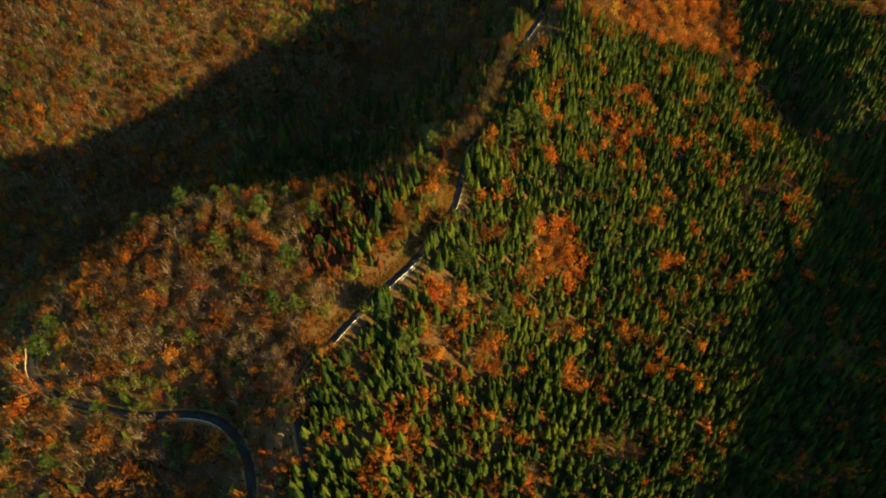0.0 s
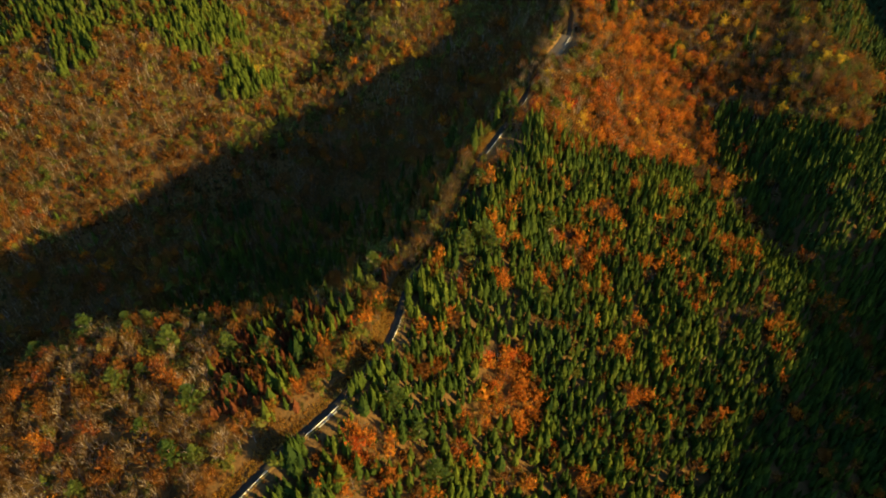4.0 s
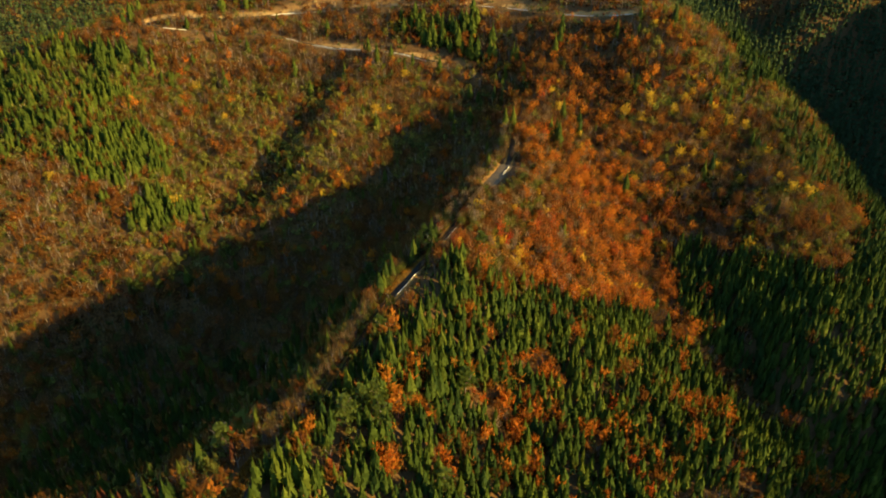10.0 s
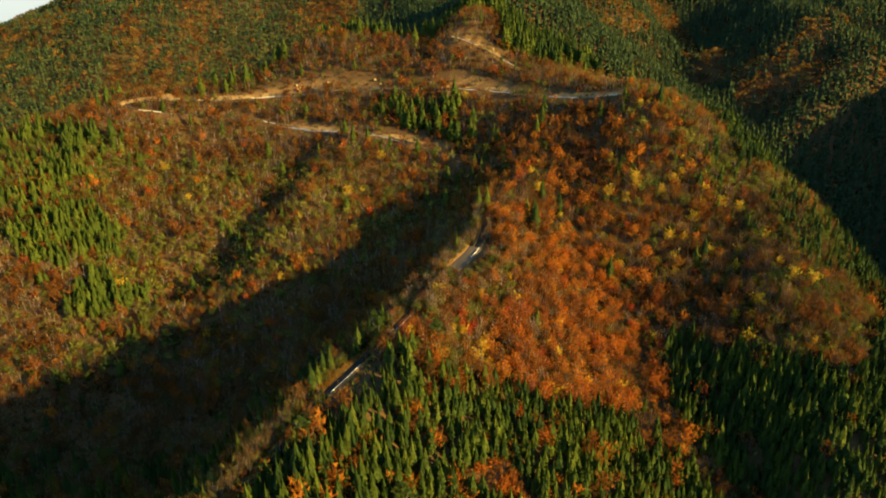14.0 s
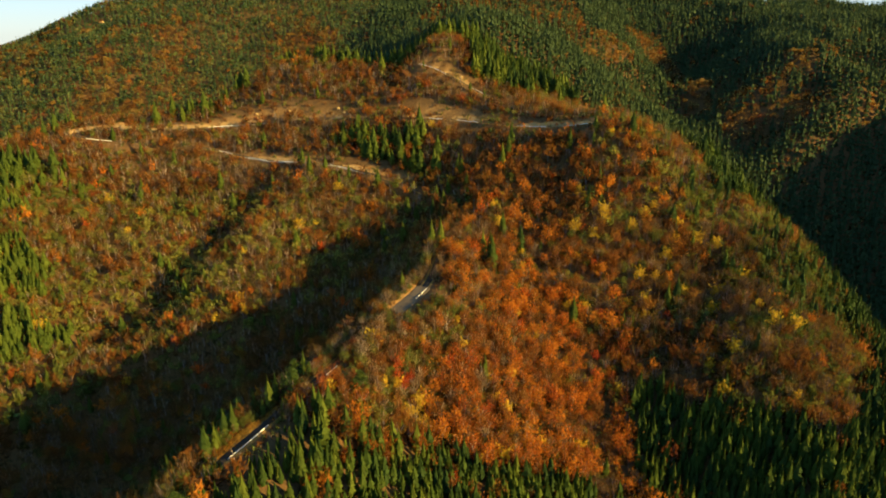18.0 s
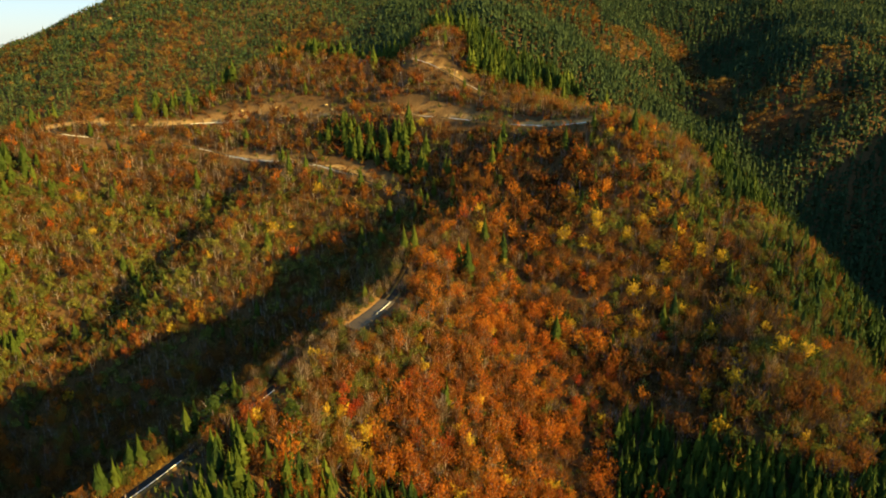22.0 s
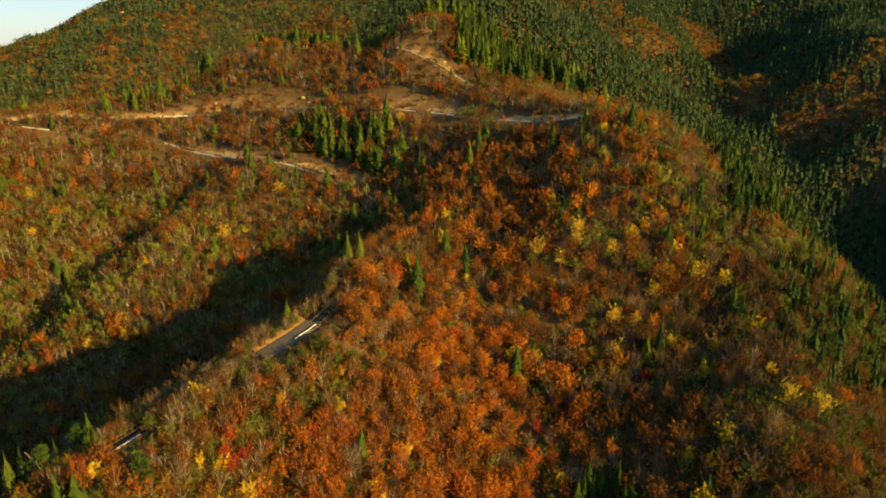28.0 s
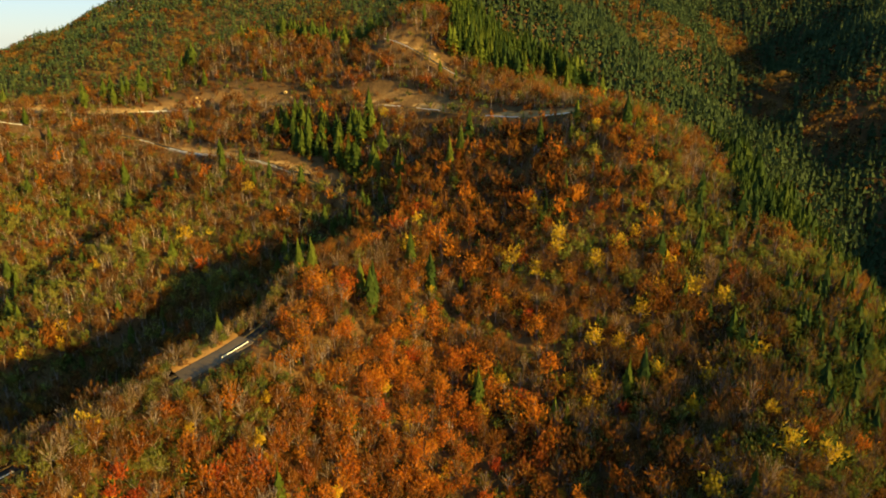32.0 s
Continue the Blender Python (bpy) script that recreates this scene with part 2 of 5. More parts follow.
def leaf_material(name, stops, rough=0.65, spread=0.18, glow=0.55, open_share=0.36):
    """Foliage: one hue a tree, with lighter and darker sprays."""
    m, t, b = nodes_of(name)
    at = t.nodes.new("ShaderNodeAttribute")
    at.attribute_name = "tint"
    ob = t.nodes.new("ShaderNodeObjectInfo")
    geo = t.nodes.new("ShaderNodeNewGeometry")
    # woods carry a hue for each tree, one to two; single trees take their own at random
    given = t.nodes.new("ShaderNodeMath")
    given.operation = "GREATER_THAN"
    t.links.new(at.outputs["Fac"], given.inputs[0])
    less = t.nodes.new("ShaderNodeMath")
    less.operation, less.inputs[1].default_value = "SUBTRACT", 1.0
    t.links.new(at.outputs["Fac"], less.inputs[0])
    wrap = t.nodes.new("ShaderNodeMix")
    t.links.new(given.outputs[0], wrap.inputs["Factor"])
    t.links.new(ob.outputs["Random"], wrap.inputs["A"])
    t.links.new(less.outputs[0], wrap.inputs["B"])
    r = ramp(t, stops)
    t.links.new(wrap.outputs["Result"], r.inputs[0])
    vary = t.nodes.new("ShaderNodeMapRange")
    vary.inputs["To Min"].default_value, vary.inputs["To Max"].default_value = 1 - spread, 1 + spread
    t.links.new(geo.outputs["Random Per Island"], vary.inputs["Value"])
    pos = t.nodes.new("ShaderNodeTexCoord")
    grain = add(t, "ShaderNodeTexNoise", Scale=2.2, Detail=3.0)
    t.links.new(pos.outputs["Object"], grain.inputs["Vector"])
    mul = t.nodes.new("ShaderNodeMath")
    mul.operation = "MULTIPLY"
    t.links.new(vary.outputs[0], mul.inputs[0])
    lift = t.nodes.new("ShaderNodeMapRange")
    lift.inputs["From Min"].default_value, lift.inputs["From Max"].default_value = 0.3, 0.7
    lift.inputs["To Min"].default_value, lift.inputs["To Max"].default_value = 0.8, 1.2
    t.links.new(grain.outputs["Fac"], lift.inputs["Value"])
    t.links.new(lift.outputs[0], mul.inputs[1])
    hue = t.nodes.new("ShaderNodeHueSaturation")
    t.links.new(r.outputs[0], hue.inputs["Color"])
    t.links.new(mul.outputs[0], hue.inputs["Value"])
    t.links.new(hue.outputs[0], b.inputs["Base Color"])
    b.inputs["Roughness"].default_value = rough
    b.inputs["Specular IOR Level"].default_value = 0.06
    if glow:
        thin = t.nodes.new("ShaderNodeBsdfTranslucent")
        t.links.new(hue.outputs[0], thin.inputs["Color"])
        blend = t.nodes.new("ShaderNodeMixShader")
        blend.inputs[0].default_value = glow
        t.links.new(b.outputs[0], blend.inputs[1])
        t.links.new(thin.outputs[0], blend.inputs[2])
        t.links.new(blend.outputs[0], t.nodes["Material Output"].inputs["Surface"])
        if open_share:
            # each spray stands for many small leaves with light between them
            gap = t.nodes.new("ShaderNodeBsdfTransparent")
            airy = t.nodes.new("ShaderNodeMixShader")
            airy.inputs[0].default_value = open_share
            t.links.new(blend.outputs[0], airy.inputs[1])
            t.links.new(gap.outputs[0], airy.inputs[2])
            t.links.new(airy.outputs[0], t.nodes["Material Output"].inputs["Surface"])
    return m


CEDAR_LEAF = leaf_material("cedar_foliage", [(0, (0.023, 0.0430, 0.0100)), (0.35, (0.036, 0.0590, 0.0088)), (0.8, (0.062, 0.0850, 0.0088)), (1, (0.096, 0.1180, 0.0115))], glow=0.35, open_share=0.0)
RUST_LEAF = leaf_material("autumn_foliage", [(0, (0.122, 0.0534, 0.012)), (0.35, (0.178, 0.0690, 0.012)), (0.65, (0.232, 0.0846, 0.011)), (0.88, (0.285, 0.1242, 0.013)), (1, (0.250, 0.0478, 0.010))])
GLOW_LEAF = leaf_material("bright_orange_foliage", [(0, (0.27, 0.0867, 0.0096)), (0.45, (0.40, 0.1210, 0.0084)), (0.8, (0.50, 0.1915, 0.0110)), (0.92, (0.46, 0.1512, 0.0096)), (1, (0.42, 0.0524, 0.0090))])
YELLOW_LEAF = leaf_material("yellow_foliage", [(0, (0.52, 0.33, 0.014)), (1, (0.68, 0.48, 0.020))])
RED_LEAF = leaf_material("red_foliage", [(0, (0.36, 0.052, 0.010)), (0.6, (0.46, 0.075, 0.010)), (1, (0.50, 0.120, 0.012))])
OLIVE_LEAF = leaf_material("olive_foliage", [(0, (0.070, 0.0963, 0.0180)), (0.5, (0.142, 0.1568, 0.0240)), (1, (0.232, 0.2128, 0.0360))])
PINE_LEAF = leaf_material("pine_foliage", [(0, (0.0625, 0.0980, 0.0168)), (1, (0.1313, 0.1611, 0.0280))], open_share=0.15)
MAROON_LEAF = leaf_material("russet_needles", [(0, (0.0900, 0.0296, 0.0160)), (1, (0.1800, 0.0605, 0.0224))], open_share=0.0)
TWIG = leaf_material("bare_twigs", [(0, (0.135, 0.0741, 0.014)), (0.5, (0.195, 0.1092, 0.020)), (1, (0.262, 0.1577, 0.032))], 0.8)
# Far stands, with distance haze mixed into their foliage colours as extra blue and lift.
HAZED_CEDAR = leaf_material("hazed_cedar_foliage", [(0, (0.029, 0.048, 0.019)), (0.5, (0.050, 0.074, 0.026)), (1, (0.104, 0.124, 0.036))], glow=0.35, open_share=0.0)
HAZED_LEAF = leaf_material("hazed_evergreen_foliage", [(0, (0.040, 0.0694, 0.0280)), (0.6, (0.078, 0.1120, 0.0360)), (1, (0.15, 0.1400, 0.0440))], open_share=0.2)
GRASS = leaf_material("dry_grass_blades", [(0, (0.24, 0.125, 0.022)), (0.5, (0.37, 0.195, 0.030)), (1, (0.42, 0.275, 0.050))], 0.85)
BARK = leaf_material("bark", [(0.0, (0.12, 0.0952, 0.0900)), (1.0, (0.26, 0.2128, 0.2100))], 0.85, glow=0.0)


def ground_material():
    m, t, b = nodes_of("leaf_litter")
    pos = t.nodes.new("ShaderNodeTexCoord")
    big = add(t, "ShaderNodeTexNoise", Scale=0.05, Detail=5.0)
    small = add(t, "ShaderNodeTexNoise", Scale=0.9, Detail=6.0, Roughness=0.7)
    for n in (big, small):
        t.links.new(pos.outputs["Object"], n.inputs["Vector"])
    litter = ramp(t, [(0.3, (0.055, 0.0291, 0.0140)), (0.5, (0.100, 0.0504, 0.0180)), (0.7, (0.145, 0.0784, 0.0260))])
    brush = ramp(t, [(0.35, (0.042, 0.0381, 0.0160)), (0.65, (0.105, 0.0605, 0.0220))])
    t.links.new(small.outputs["Fac"], litter.inputs[0])
    t.links.new(small.outputs["Fac"], brush.inputs[0])
    mix = t.nodes.new("ShaderNodeMix")
    mix.data_type = "RGBA"
    t.links.new(big.outputs["Fac"], mix.inputs["Factor"])
    t.links.new(litter.outputs[0], mix.inputs["A"])
    t.links.new(brush.outputs[0], mix.inputs["B"])
    earth = ramp(t, [(0.3, (0.12, 0.062, 0.020)), (0.5, (0.19, 0.108, 0.036)), (0.72, (0.31, 0.205, 0.085))])
    t.links.new(small.outputs["Fac"], earth.inputs[0])
    at = t.nodes.new("ShaderNodeAttribute")
    at.attribute_name = "bare"
    mix2 = t.nodes.new("ShaderNodeMix")
    mix2.data_type = "RGBA"
    t.links.new(at.outputs["Fac"], mix2.inputs["Factor"])
    t.links.new(mix.outputs["Result"], mix2.inputs["A"])
    t.links.new(earth.outputs[0], mix2.inputs["B"])
    t.links.new(mix2.outputs["Result"], b.inputs["Base Color"])
    b.inputs["Roughness"].default_value = 0.95
    b.inputs["Specular IOR Level"].default_value = 0.1
    bump = add(t, "ShaderNodeBump", Strength=0.6, Distance=0.5)
    t.links.new(small.outputs["Fac"], bump.inputs["Height"])
    t.links.new(bump.outputs[0], b.inputs["Normal"])
    return m


def surface_material(name, dark, light, scale, rough, metal=0.0, bump=0.2):
    m, t, b = nodes_of(name)
    pos = t.nodes.new("ShaderNodeTexCoord")
    small = add(t, "ShaderNodeTexNoise", Scale=scale, Detail=6.0, Roughness=0.65)
    big = add(t, "ShaderNodeTexNoise", Scale=scale * 0.08, Detail=3.0)
    both = t.nodes.new("ShaderNodeMix")
    both.inputs["Factor"].default_value = 0.5
    for n in (small, big):
        t.links.new(pos.outputs["Object"], n.inputs["Vector"])
    t.links.new(small.outputs["Fac"], both.inputs["A"])
    t.links.new(big.outputs["Fac"], both.inputs["B"])
    r = ramp(t, [(0.32, dark), (0.68, light)])
    t.links.new(both.outputs["Result"], r.inputs[0])
    t.links.new(r.outputs[0], b.inputs["Base Color"])
    b.inputs["Roughness"].default_value, b.inputs["Metallic"].default_value = rough, metal
    b.inputs["Specular IOR Level"].default_value = 0.06 if rough > 0.7 else 0.5
    bp = add(t, "ShaderNodeBump", Strength=bump, Distance=0.05)
    t.links.new(small.outputs["Fac"], bp.inputs["Height"])
    t.links.new(bp.outputs[0], b.inputs["Normal"])
    return m


ASPHALT = surface_material("asphalt", (0.022, 0.019, 0.015), (0.045, 0.039, 0.031), 3.0, 1.0)
WHITE_STEEL = surface_material("white_painted_steel", (0.62, 0.61, 0.58), (0.82, 0.81, 0.78), 2.0, 0.45, 0.0, 0.05)
CONCRETE = surface_material("weathered_concrete", (0.20, 0.185, 0.16), (0.36, 0.34, 0.30), 1.5, 0.85)
BANK = surface_material("dry_grass_bank", (0.13, 0.068, 0.020), (0.29, 0.165, 0.055), 0.35, 0.95, 0.0, 0.9)
WORN_ASPHALT = surface_material("worn_asphalt", (0.090, 0.066, 0.040), (0.155, 0.118, 0.075), 0.9, 1.0)
EARTH = surface_material("sandy_cut_earth", (0.16, 0.098, 0.036), (0.37, 0.255, 0.105), 0.55, 0.95, 0.0, 0.6)
ROCK = surface_material("tan_rock", (0.22, 0.15, 0.060), (0.42, 0.31, 0.145), 0.7, 0.9, 0.0, 0.7)
VERGE = surface_material("dry_grass", (0.16, 0.085, 0.022), (0.30, 0.19, 0.05), 1.2, 0.95, 0.0, 0.8)


# ---- mesh helpers ----
def mesh_from(name, v, f, mats, mat_index=None, tint=None, attr=None, smooth=False):
    """One mesh from arrays: vertices, triangles or quads, and per-face material and tint."""
    f = np.asarray(f)
    me = bpy.data.meshes.new(name)
    me.vertices.add(len(v))
    me.vertices.foreach_set("co", np.asarray(v, np.float32).ravel())
    me.loops.add(f.size)
    me.loops.foreach_set("vertex_index", f.astype(np.int32).ravel())
    me.polygons.add(len(f))
    me.polygons.foreach_set("loop_start", np.arange(0, f.size, f.shape[1], dtype=np.int32))
    for m in mats:
        me.materials.append(m)
    if mat_index is not None:
        me.polygons.foreach_set("material_index", np.asarray(mat_index, np.int32))
    if tint is not None:
        me.attributes.new("tint", "FLOAT", "FACE").data.foreach_set("value", np.asarray(tint, np.float32))
    if attr is not None:
        me.attributes.new(attr[0], "FLOAT", "POINT").data.foreach_set("value", np.asarray(attr[1], np.float32))
    if smooth:
        me.polygons.foreach_set("use_smooth", np.ones(len(f), bool))
    me.update(calc_edges=True)
    return me


def part(name, me, parent, label=""):
    ob = new(name, me)
    ob.parent = parent
    return tagged(ob, label)


# ---- ground ----
def axis(lo, hi, step, far_lo, far_hi):
    """Even steps between lo and hi, growing outside."""
    mid = list(np.arange(lo, hi + step, step))
    out, s, v = [], step, lo
    while v > far_lo:
        s *= 1.075
        v -= s
        out.append(v)
    up, s, v = [], step, mid[-1]
    while v < far_hi:
        s *= 1.075
        v += s
        up.append(v)
    return np.array(out[::-1] + mid + up)


def near_line(x, y, pts, reach):
    """1 on a line, falling to 0 at the given distance."""
    p = smooth_line(pts, 3.0)
    d2 = np.full(len(x), 1e9)
    k = np.where((x > p[:, 0].min() - reach) & (x < p[:, 0].max() + reach) & (y > p[:, 1].min() - reach) & (y < p[:, 1].max() + reach))[0]
    if len(k):
        d2[k] = ((x[k, None] - p[None, :, 0]) ** 2 + (y[k, None] - p[None, :, 1]) ** 2).min(1)
    return np.clip(1 - np.sqrt(d2) / reach, 0, 1)


# bare cut slopes above the hill roads and beside the pull-out
CUTS = [([(-232, 772), (-190, 778), (-150, 788), (-122, 800)], 3.6), ([(-126, 803), (-90, 812), (-58, 818), (-20, 815)], 4.8),
        ([(-12, 812), (20, 806), (44, 803)], 4.0), ([(-60, 772), (-30, 765), (0, 756), (34, 749)], 3.2), ([(60, 738), (84, 732), (100, 722)], 4.4),
        ([(100, 795), (128, 788), (168, 772), (192, 757)], 3.6), ([(225, 736), (250, 722), (268, 722)], 4.0), ([(100, 834), (126, 824), (146, 815)], 2.4),
        ([(96, 494), (111, 516), (122, 530)], 2.0)]


def bareness(x, y):
    out = np.zeros(len(x))
    for pts, reach in CUTS:
        out = np.maximum(out, near_line(x, y, pts, reach))
    return out


gx, gy = axis(-420, 480, 4.4, -9000, 9000), axis(80, 880, 4.4, -4000, 14000)
XX, YY = (a.ravel() for a in np.meshgrid(gx, gy))
ZZ = height(XX, YY)
nx, ny = len(gx), len(gy)
idx = np.arange(nx * ny).reshape(ny, nx)
quads = np.stack([idx[:-1, :-1], idx[:-1, 1:], idx[1:, 1:], idx[1:, :-1]], -1).reshape(-1, 4)
bare = np.clip(bareness(XX, YY) * 1.7 + ripple(XX, YY, 7) * 0.25 * (bareness(XX, YY) > 0), 0, 1)
me = mesh_from("ground", np.c_[XX, YY, ZZ], quads, [ground_material()], attr=("bare", bare), smooth=True)
ground = tagged(new("ground", me), "wooded mountain ground with brown leaf litter", "ground", kind="structure")


# ---- roads ----
def ribbon(line, offs, drop=0.0):
    """A strip along a road line; offs: (sideways, height) pairs, left to right."""
    d = np.gradient(line[:, :2], axis=0)
    n = np.c_[d[:, 1], -d[:, 0]] / np.hypot(*d.T)[:, None]
    v = np.concatenate([np.c_[line[:, :2] + n * o, line[:, 2] + h] for o, h in offs])
    m = len(line)
    f = []
    for k in range(len(offs) - 1):
        a = np.arange(m - 1) + k * m
        f.append(np.c_[a, a + m, a + m + 1, a + 1])
    return v, np.concatenate(f)


def build_road(name, line, half, label):
    v, f = ribbon(line, [(-half - 0.25, -0.5), (-half, 0.05), (0, 0.10), (half, 0.05), (half + 0.25, -0.5)])
    road = tagged(new(name, mesh_from(name, v, f, [ASPHALT], smooth=True)), label, "road", kind="structure")
    for side in (-1, 1):
        v, f = ribbon(line, sorted([(side * (half + 0.2), -0.12), (side * (half + 0.9), 0.0), (side * (half + 1.6), -0.25)]))
        part("verge", mesh_from("verge", v, f, [VERGE], smooth=True), road, "dry grass verge")
    return road


road_main = build_road("road_main", ROADS["main"], 1.75, "narrow grey asphalt mountain road along a ridge")
road_hill = build_road("road_hill", ROADS["hill"], 2.0, "pale mountain road cut into a hillside")
road_loop = build_road("road_loop", ROADS["loop"], 2.1, "shaded asphalt road bending round a knoll")

# ---- tree shapes: arrays of vertices, triangles and material slots, unit height 1 ----
def spray_set(rng, centres, size, flat=0.0, outward=None, loose=0.55):
    """Small leafy triangles about the given centres, facing outward where that is given."""
    n = len(centres)
    d = rng.normal(size=(n, 3))
    if outward is not None:
        d = outward + loose * d
    if flat:
        d = np.array((0, 0, 1.0)) + (1 - flat) * d
    d /= np.linalg.norm(d, axis=1, keepdims=True)
    a = np.cross(d, rng.normal(size=(n, 3)))
    a /= np.linalg.norm(a, axis=1, keepdims=True)
    b = np.cross(d, a)
    s = size * rng.uniform(0.6, 1.4, (n, 1))
    v = np.stack([centres + a * s, centres - a * s * 0.55 + b * s * 0.85, centres - a * s * 0.55 - b * s * 0.85], 1)
    return v.reshape(-1, 3), np.arange(3 * n).reshape(-1, 3)


def sliver(p, q, w0):
    """A limb as a thin tapered double blade, for trees that stay small in view."""
    p, q = np.array(p, float), np.array(q, float)
    u = np.array((w0, 0, 0)) if abs((q - p)[0]) < abs((q - p)[1]) + 0.1 else np.array((0, w0, 0))
    w = np.array((u[1], u[0], 0))
    return np.array([p - u, p + u, q, p - w, p + w]), np.array([(0, 1, 2), (3, 4, 2)])


def blade(p, q, w0, w1, side):
    """A three-sided tapered stick from p to q."""
    p, q = np.array(p, float), np.array(q, float)
    d = q - p
    u = np.cross(d, (0.3, 0.2, 1.0) if abs(d[2]) < 0.9 * np.linalg.norm(d) else (1.0, 0, 0))
    u /= np.linalg.norm(u)
    w = np.cross(d, u)
    w /= np.linalg.norm(w)
    ring = [u * math.cos(t) + w * math.sin(t) for t in (0, 2.1, 4.2)]
    v = [p + r * w0 for r in ring] + [q + r * w1 for r in ring]
    f = []
    for i in range(3):
        j = (i + 1) % 3
        f += [(i, j, j + 3), (i, j + 3, i + 3)]
    return np.array(v), np.array(f)


def joined(pieces):
    """(vertices, faces, slot) pieces as one set of arrays."""
    vs, fs, ms, n = [], [], [], 0
    for v, f, slot in pieces:
        vs.append(v)
        fs.append(np.asarray(f) + n)
        ms.append(np.full(len(f), slot))
        n += len(v)
    return np.concatenate(vs), np.concatenate(fs), np.concatenate(ms)


def cedar_shape(seed, levels=7, around=6, slim=0.18):
    """A slender cedar: drooping sprays in whorls about a straight stem."""
    rng = np.random.RandomState(seed)
    tri = []
    lean = rng.normal(0, 0.012, 2)
    for k in range(levels):
        h = 0.10 + 0.86 * k / (levels - 1)
        r = slim * ((h + 0.2) / 0.5 if h < 0.3 else 1.05 - ((h - 0.3) / 0.7) ** 1.8) * rng.uniform(0.92, 1.08)
        turn = rng.uniform(0, 6.3)
        m = around if h < 0.8 else around - 2
        for i in range(m):
            a = turn + 2 * math.pi * i / m + rng.normal(0, 0.2)
            rr, half = r * rng.uniform(0.86, 1.16), math.pi / m * rng.uniform(0.9, 1.3)
            top = (lean[0] * h, lean[1] * h, h + 0.19 * rng.uniform(0.8, 1.3))
            one = (rr * math.cos(a - half), rr * math.sin(a - half), h - rng.uniform(0.0, 0.085))
            two = (rr * math.cos(a + half), rr * math.sin(a + half), h - rng.uniform(0.0, 0.085))
            tri += [top, one, two]
    v = np.array(tri)
    return v, np.arange(len(v)).reshape(-1, 3), np.zeros(len(v) // 3)


def cedar_stem(seed=0):
    v, f = blade((0, 0, -0.12), (0, 0, 0.9), 0.018, 0.003, 0)
    return v, f, np.ones(len(f))


def crown_centres(rng, n, wide=0.36, low=0.35, lobes=6):
    """Points on the skins of several overlapping lobes, and the way out from each lobe."""
    turn = rng.uniform(0, 6.3) + np.arange(lobes) * 2.4
    out = wide * 0.55 * np.sqrt((np.arange(lobes) + 0.3) / lobes)
    lobe = np.c_[out * np.cos(turn), out * np.sin(turn), 0.84 - 0.9 * out + rng.normal(0, 0.05, lobes)]
    lobe[:, 2] = np.maximum(lobe[:, 2], low + 0.15)
    pick = rng.randint(0, lobes, n)
    d = rng.normal(size=(n, 3))
    d[:, 2] += 0.5
    d /= np.linalg.norm(d, axis=1, keepdims=True)
    r = wide * rng.uniform(0.36, 0.52, n)[:, None]
    return lobe[pick] + d * r * (1, 1, 0.75), d


def limbs(rng, n, low=0.3, spread=0.3, thin=False):
    stick = (lambda p, q, w0, w1: sliver(p, q, w0)) if thin else (lambda p, q, w0, w1: blade(p, q, w0, w1, 0))
    out = [(*stick((0, 0, -0.1), (0, 0, low + 0.3), 0.022, 0.012), 1)]
    for i in range(n):
        a = rng.uniform(0, 6.3)
        r = spread * rng.uniform(0.5, 1.1)
        z = rng.uniform(low - 0.1, low + 0.15)
        out.append((*stick((0, 0, z), (r * math.cos(a), r * math.sin(a), min(0.96, z + rng.uniform(0.3, 0.5))), 0.012, 0.003), 1))
    return out


def boughs(rng, n, count, wide, low=0.22):
    """Leaf places along upswept boughs: the places, the way each bough runs, and the bough ends."""
    turn = rng.uniform(0, 6.3) + np.arange(count) * 2.4 + rng.normal(0, 0.25, count)
    r = wide * 0.5 * np.sqrt((np.arange(count) + 0.35) / count) * rng.uniform(0.8, 1.15, count)
    base = np.c_[np.zeros(count), np.zeros(count), low + rng.uniform(0, 0.16, count)]
    tip = np.c_[r * np.cos(turn), r * np.sin(turn), 0.97 - 0.42 * (r / (wide * 0.5)) ** 2 - rng.uniform(0, 0.1, count)]
    pick = rng.randint(0, count, n)
    s = rng.uniform(0.3, 1.04, n) ** 0.8
    d = tip - base
    c = base[pick] + d[pick] * s[:, None] + rng.normal(0, 1, (n, 3)) * (0.030 + 0.055 * s[:, None]) * (wide / 0.6)
    d = d / np.linalg.norm(d, axis=1, keepdims=True)
    return c, d[pick], base, tip


def brush(rng, c, d, size, slim, loose=0.45):
    """Leafy slivers that lie along their boughs and face outward."""
    n = len(c)
    d = d + rng.normal(0, loose, (n, 3))
    d /= np.linalg.norm(d, axis=1, keepdims=True)
    out = c - (0, 0, 0.45)
    out = out / np.linalg.norm(out, axis=1, keepdims=True) + rng.normal(0, 0.4, (n, 3))
    side = np.cross(d, out)
    side /= np.linalg.norm(side, axis=1, keepdims=True) + 1e-6
    s = size * rng.uniform(0.65, 1.35, (n, 1))
    v = np.stack([c + d * s * 1.4, c - d * s * 0.9 + side * s * slim, c - d * s * 0.9 - side * s * slim], 1)
    return v.reshape(-1, 3), np.arange(3 * n).reshape(-1, 3)


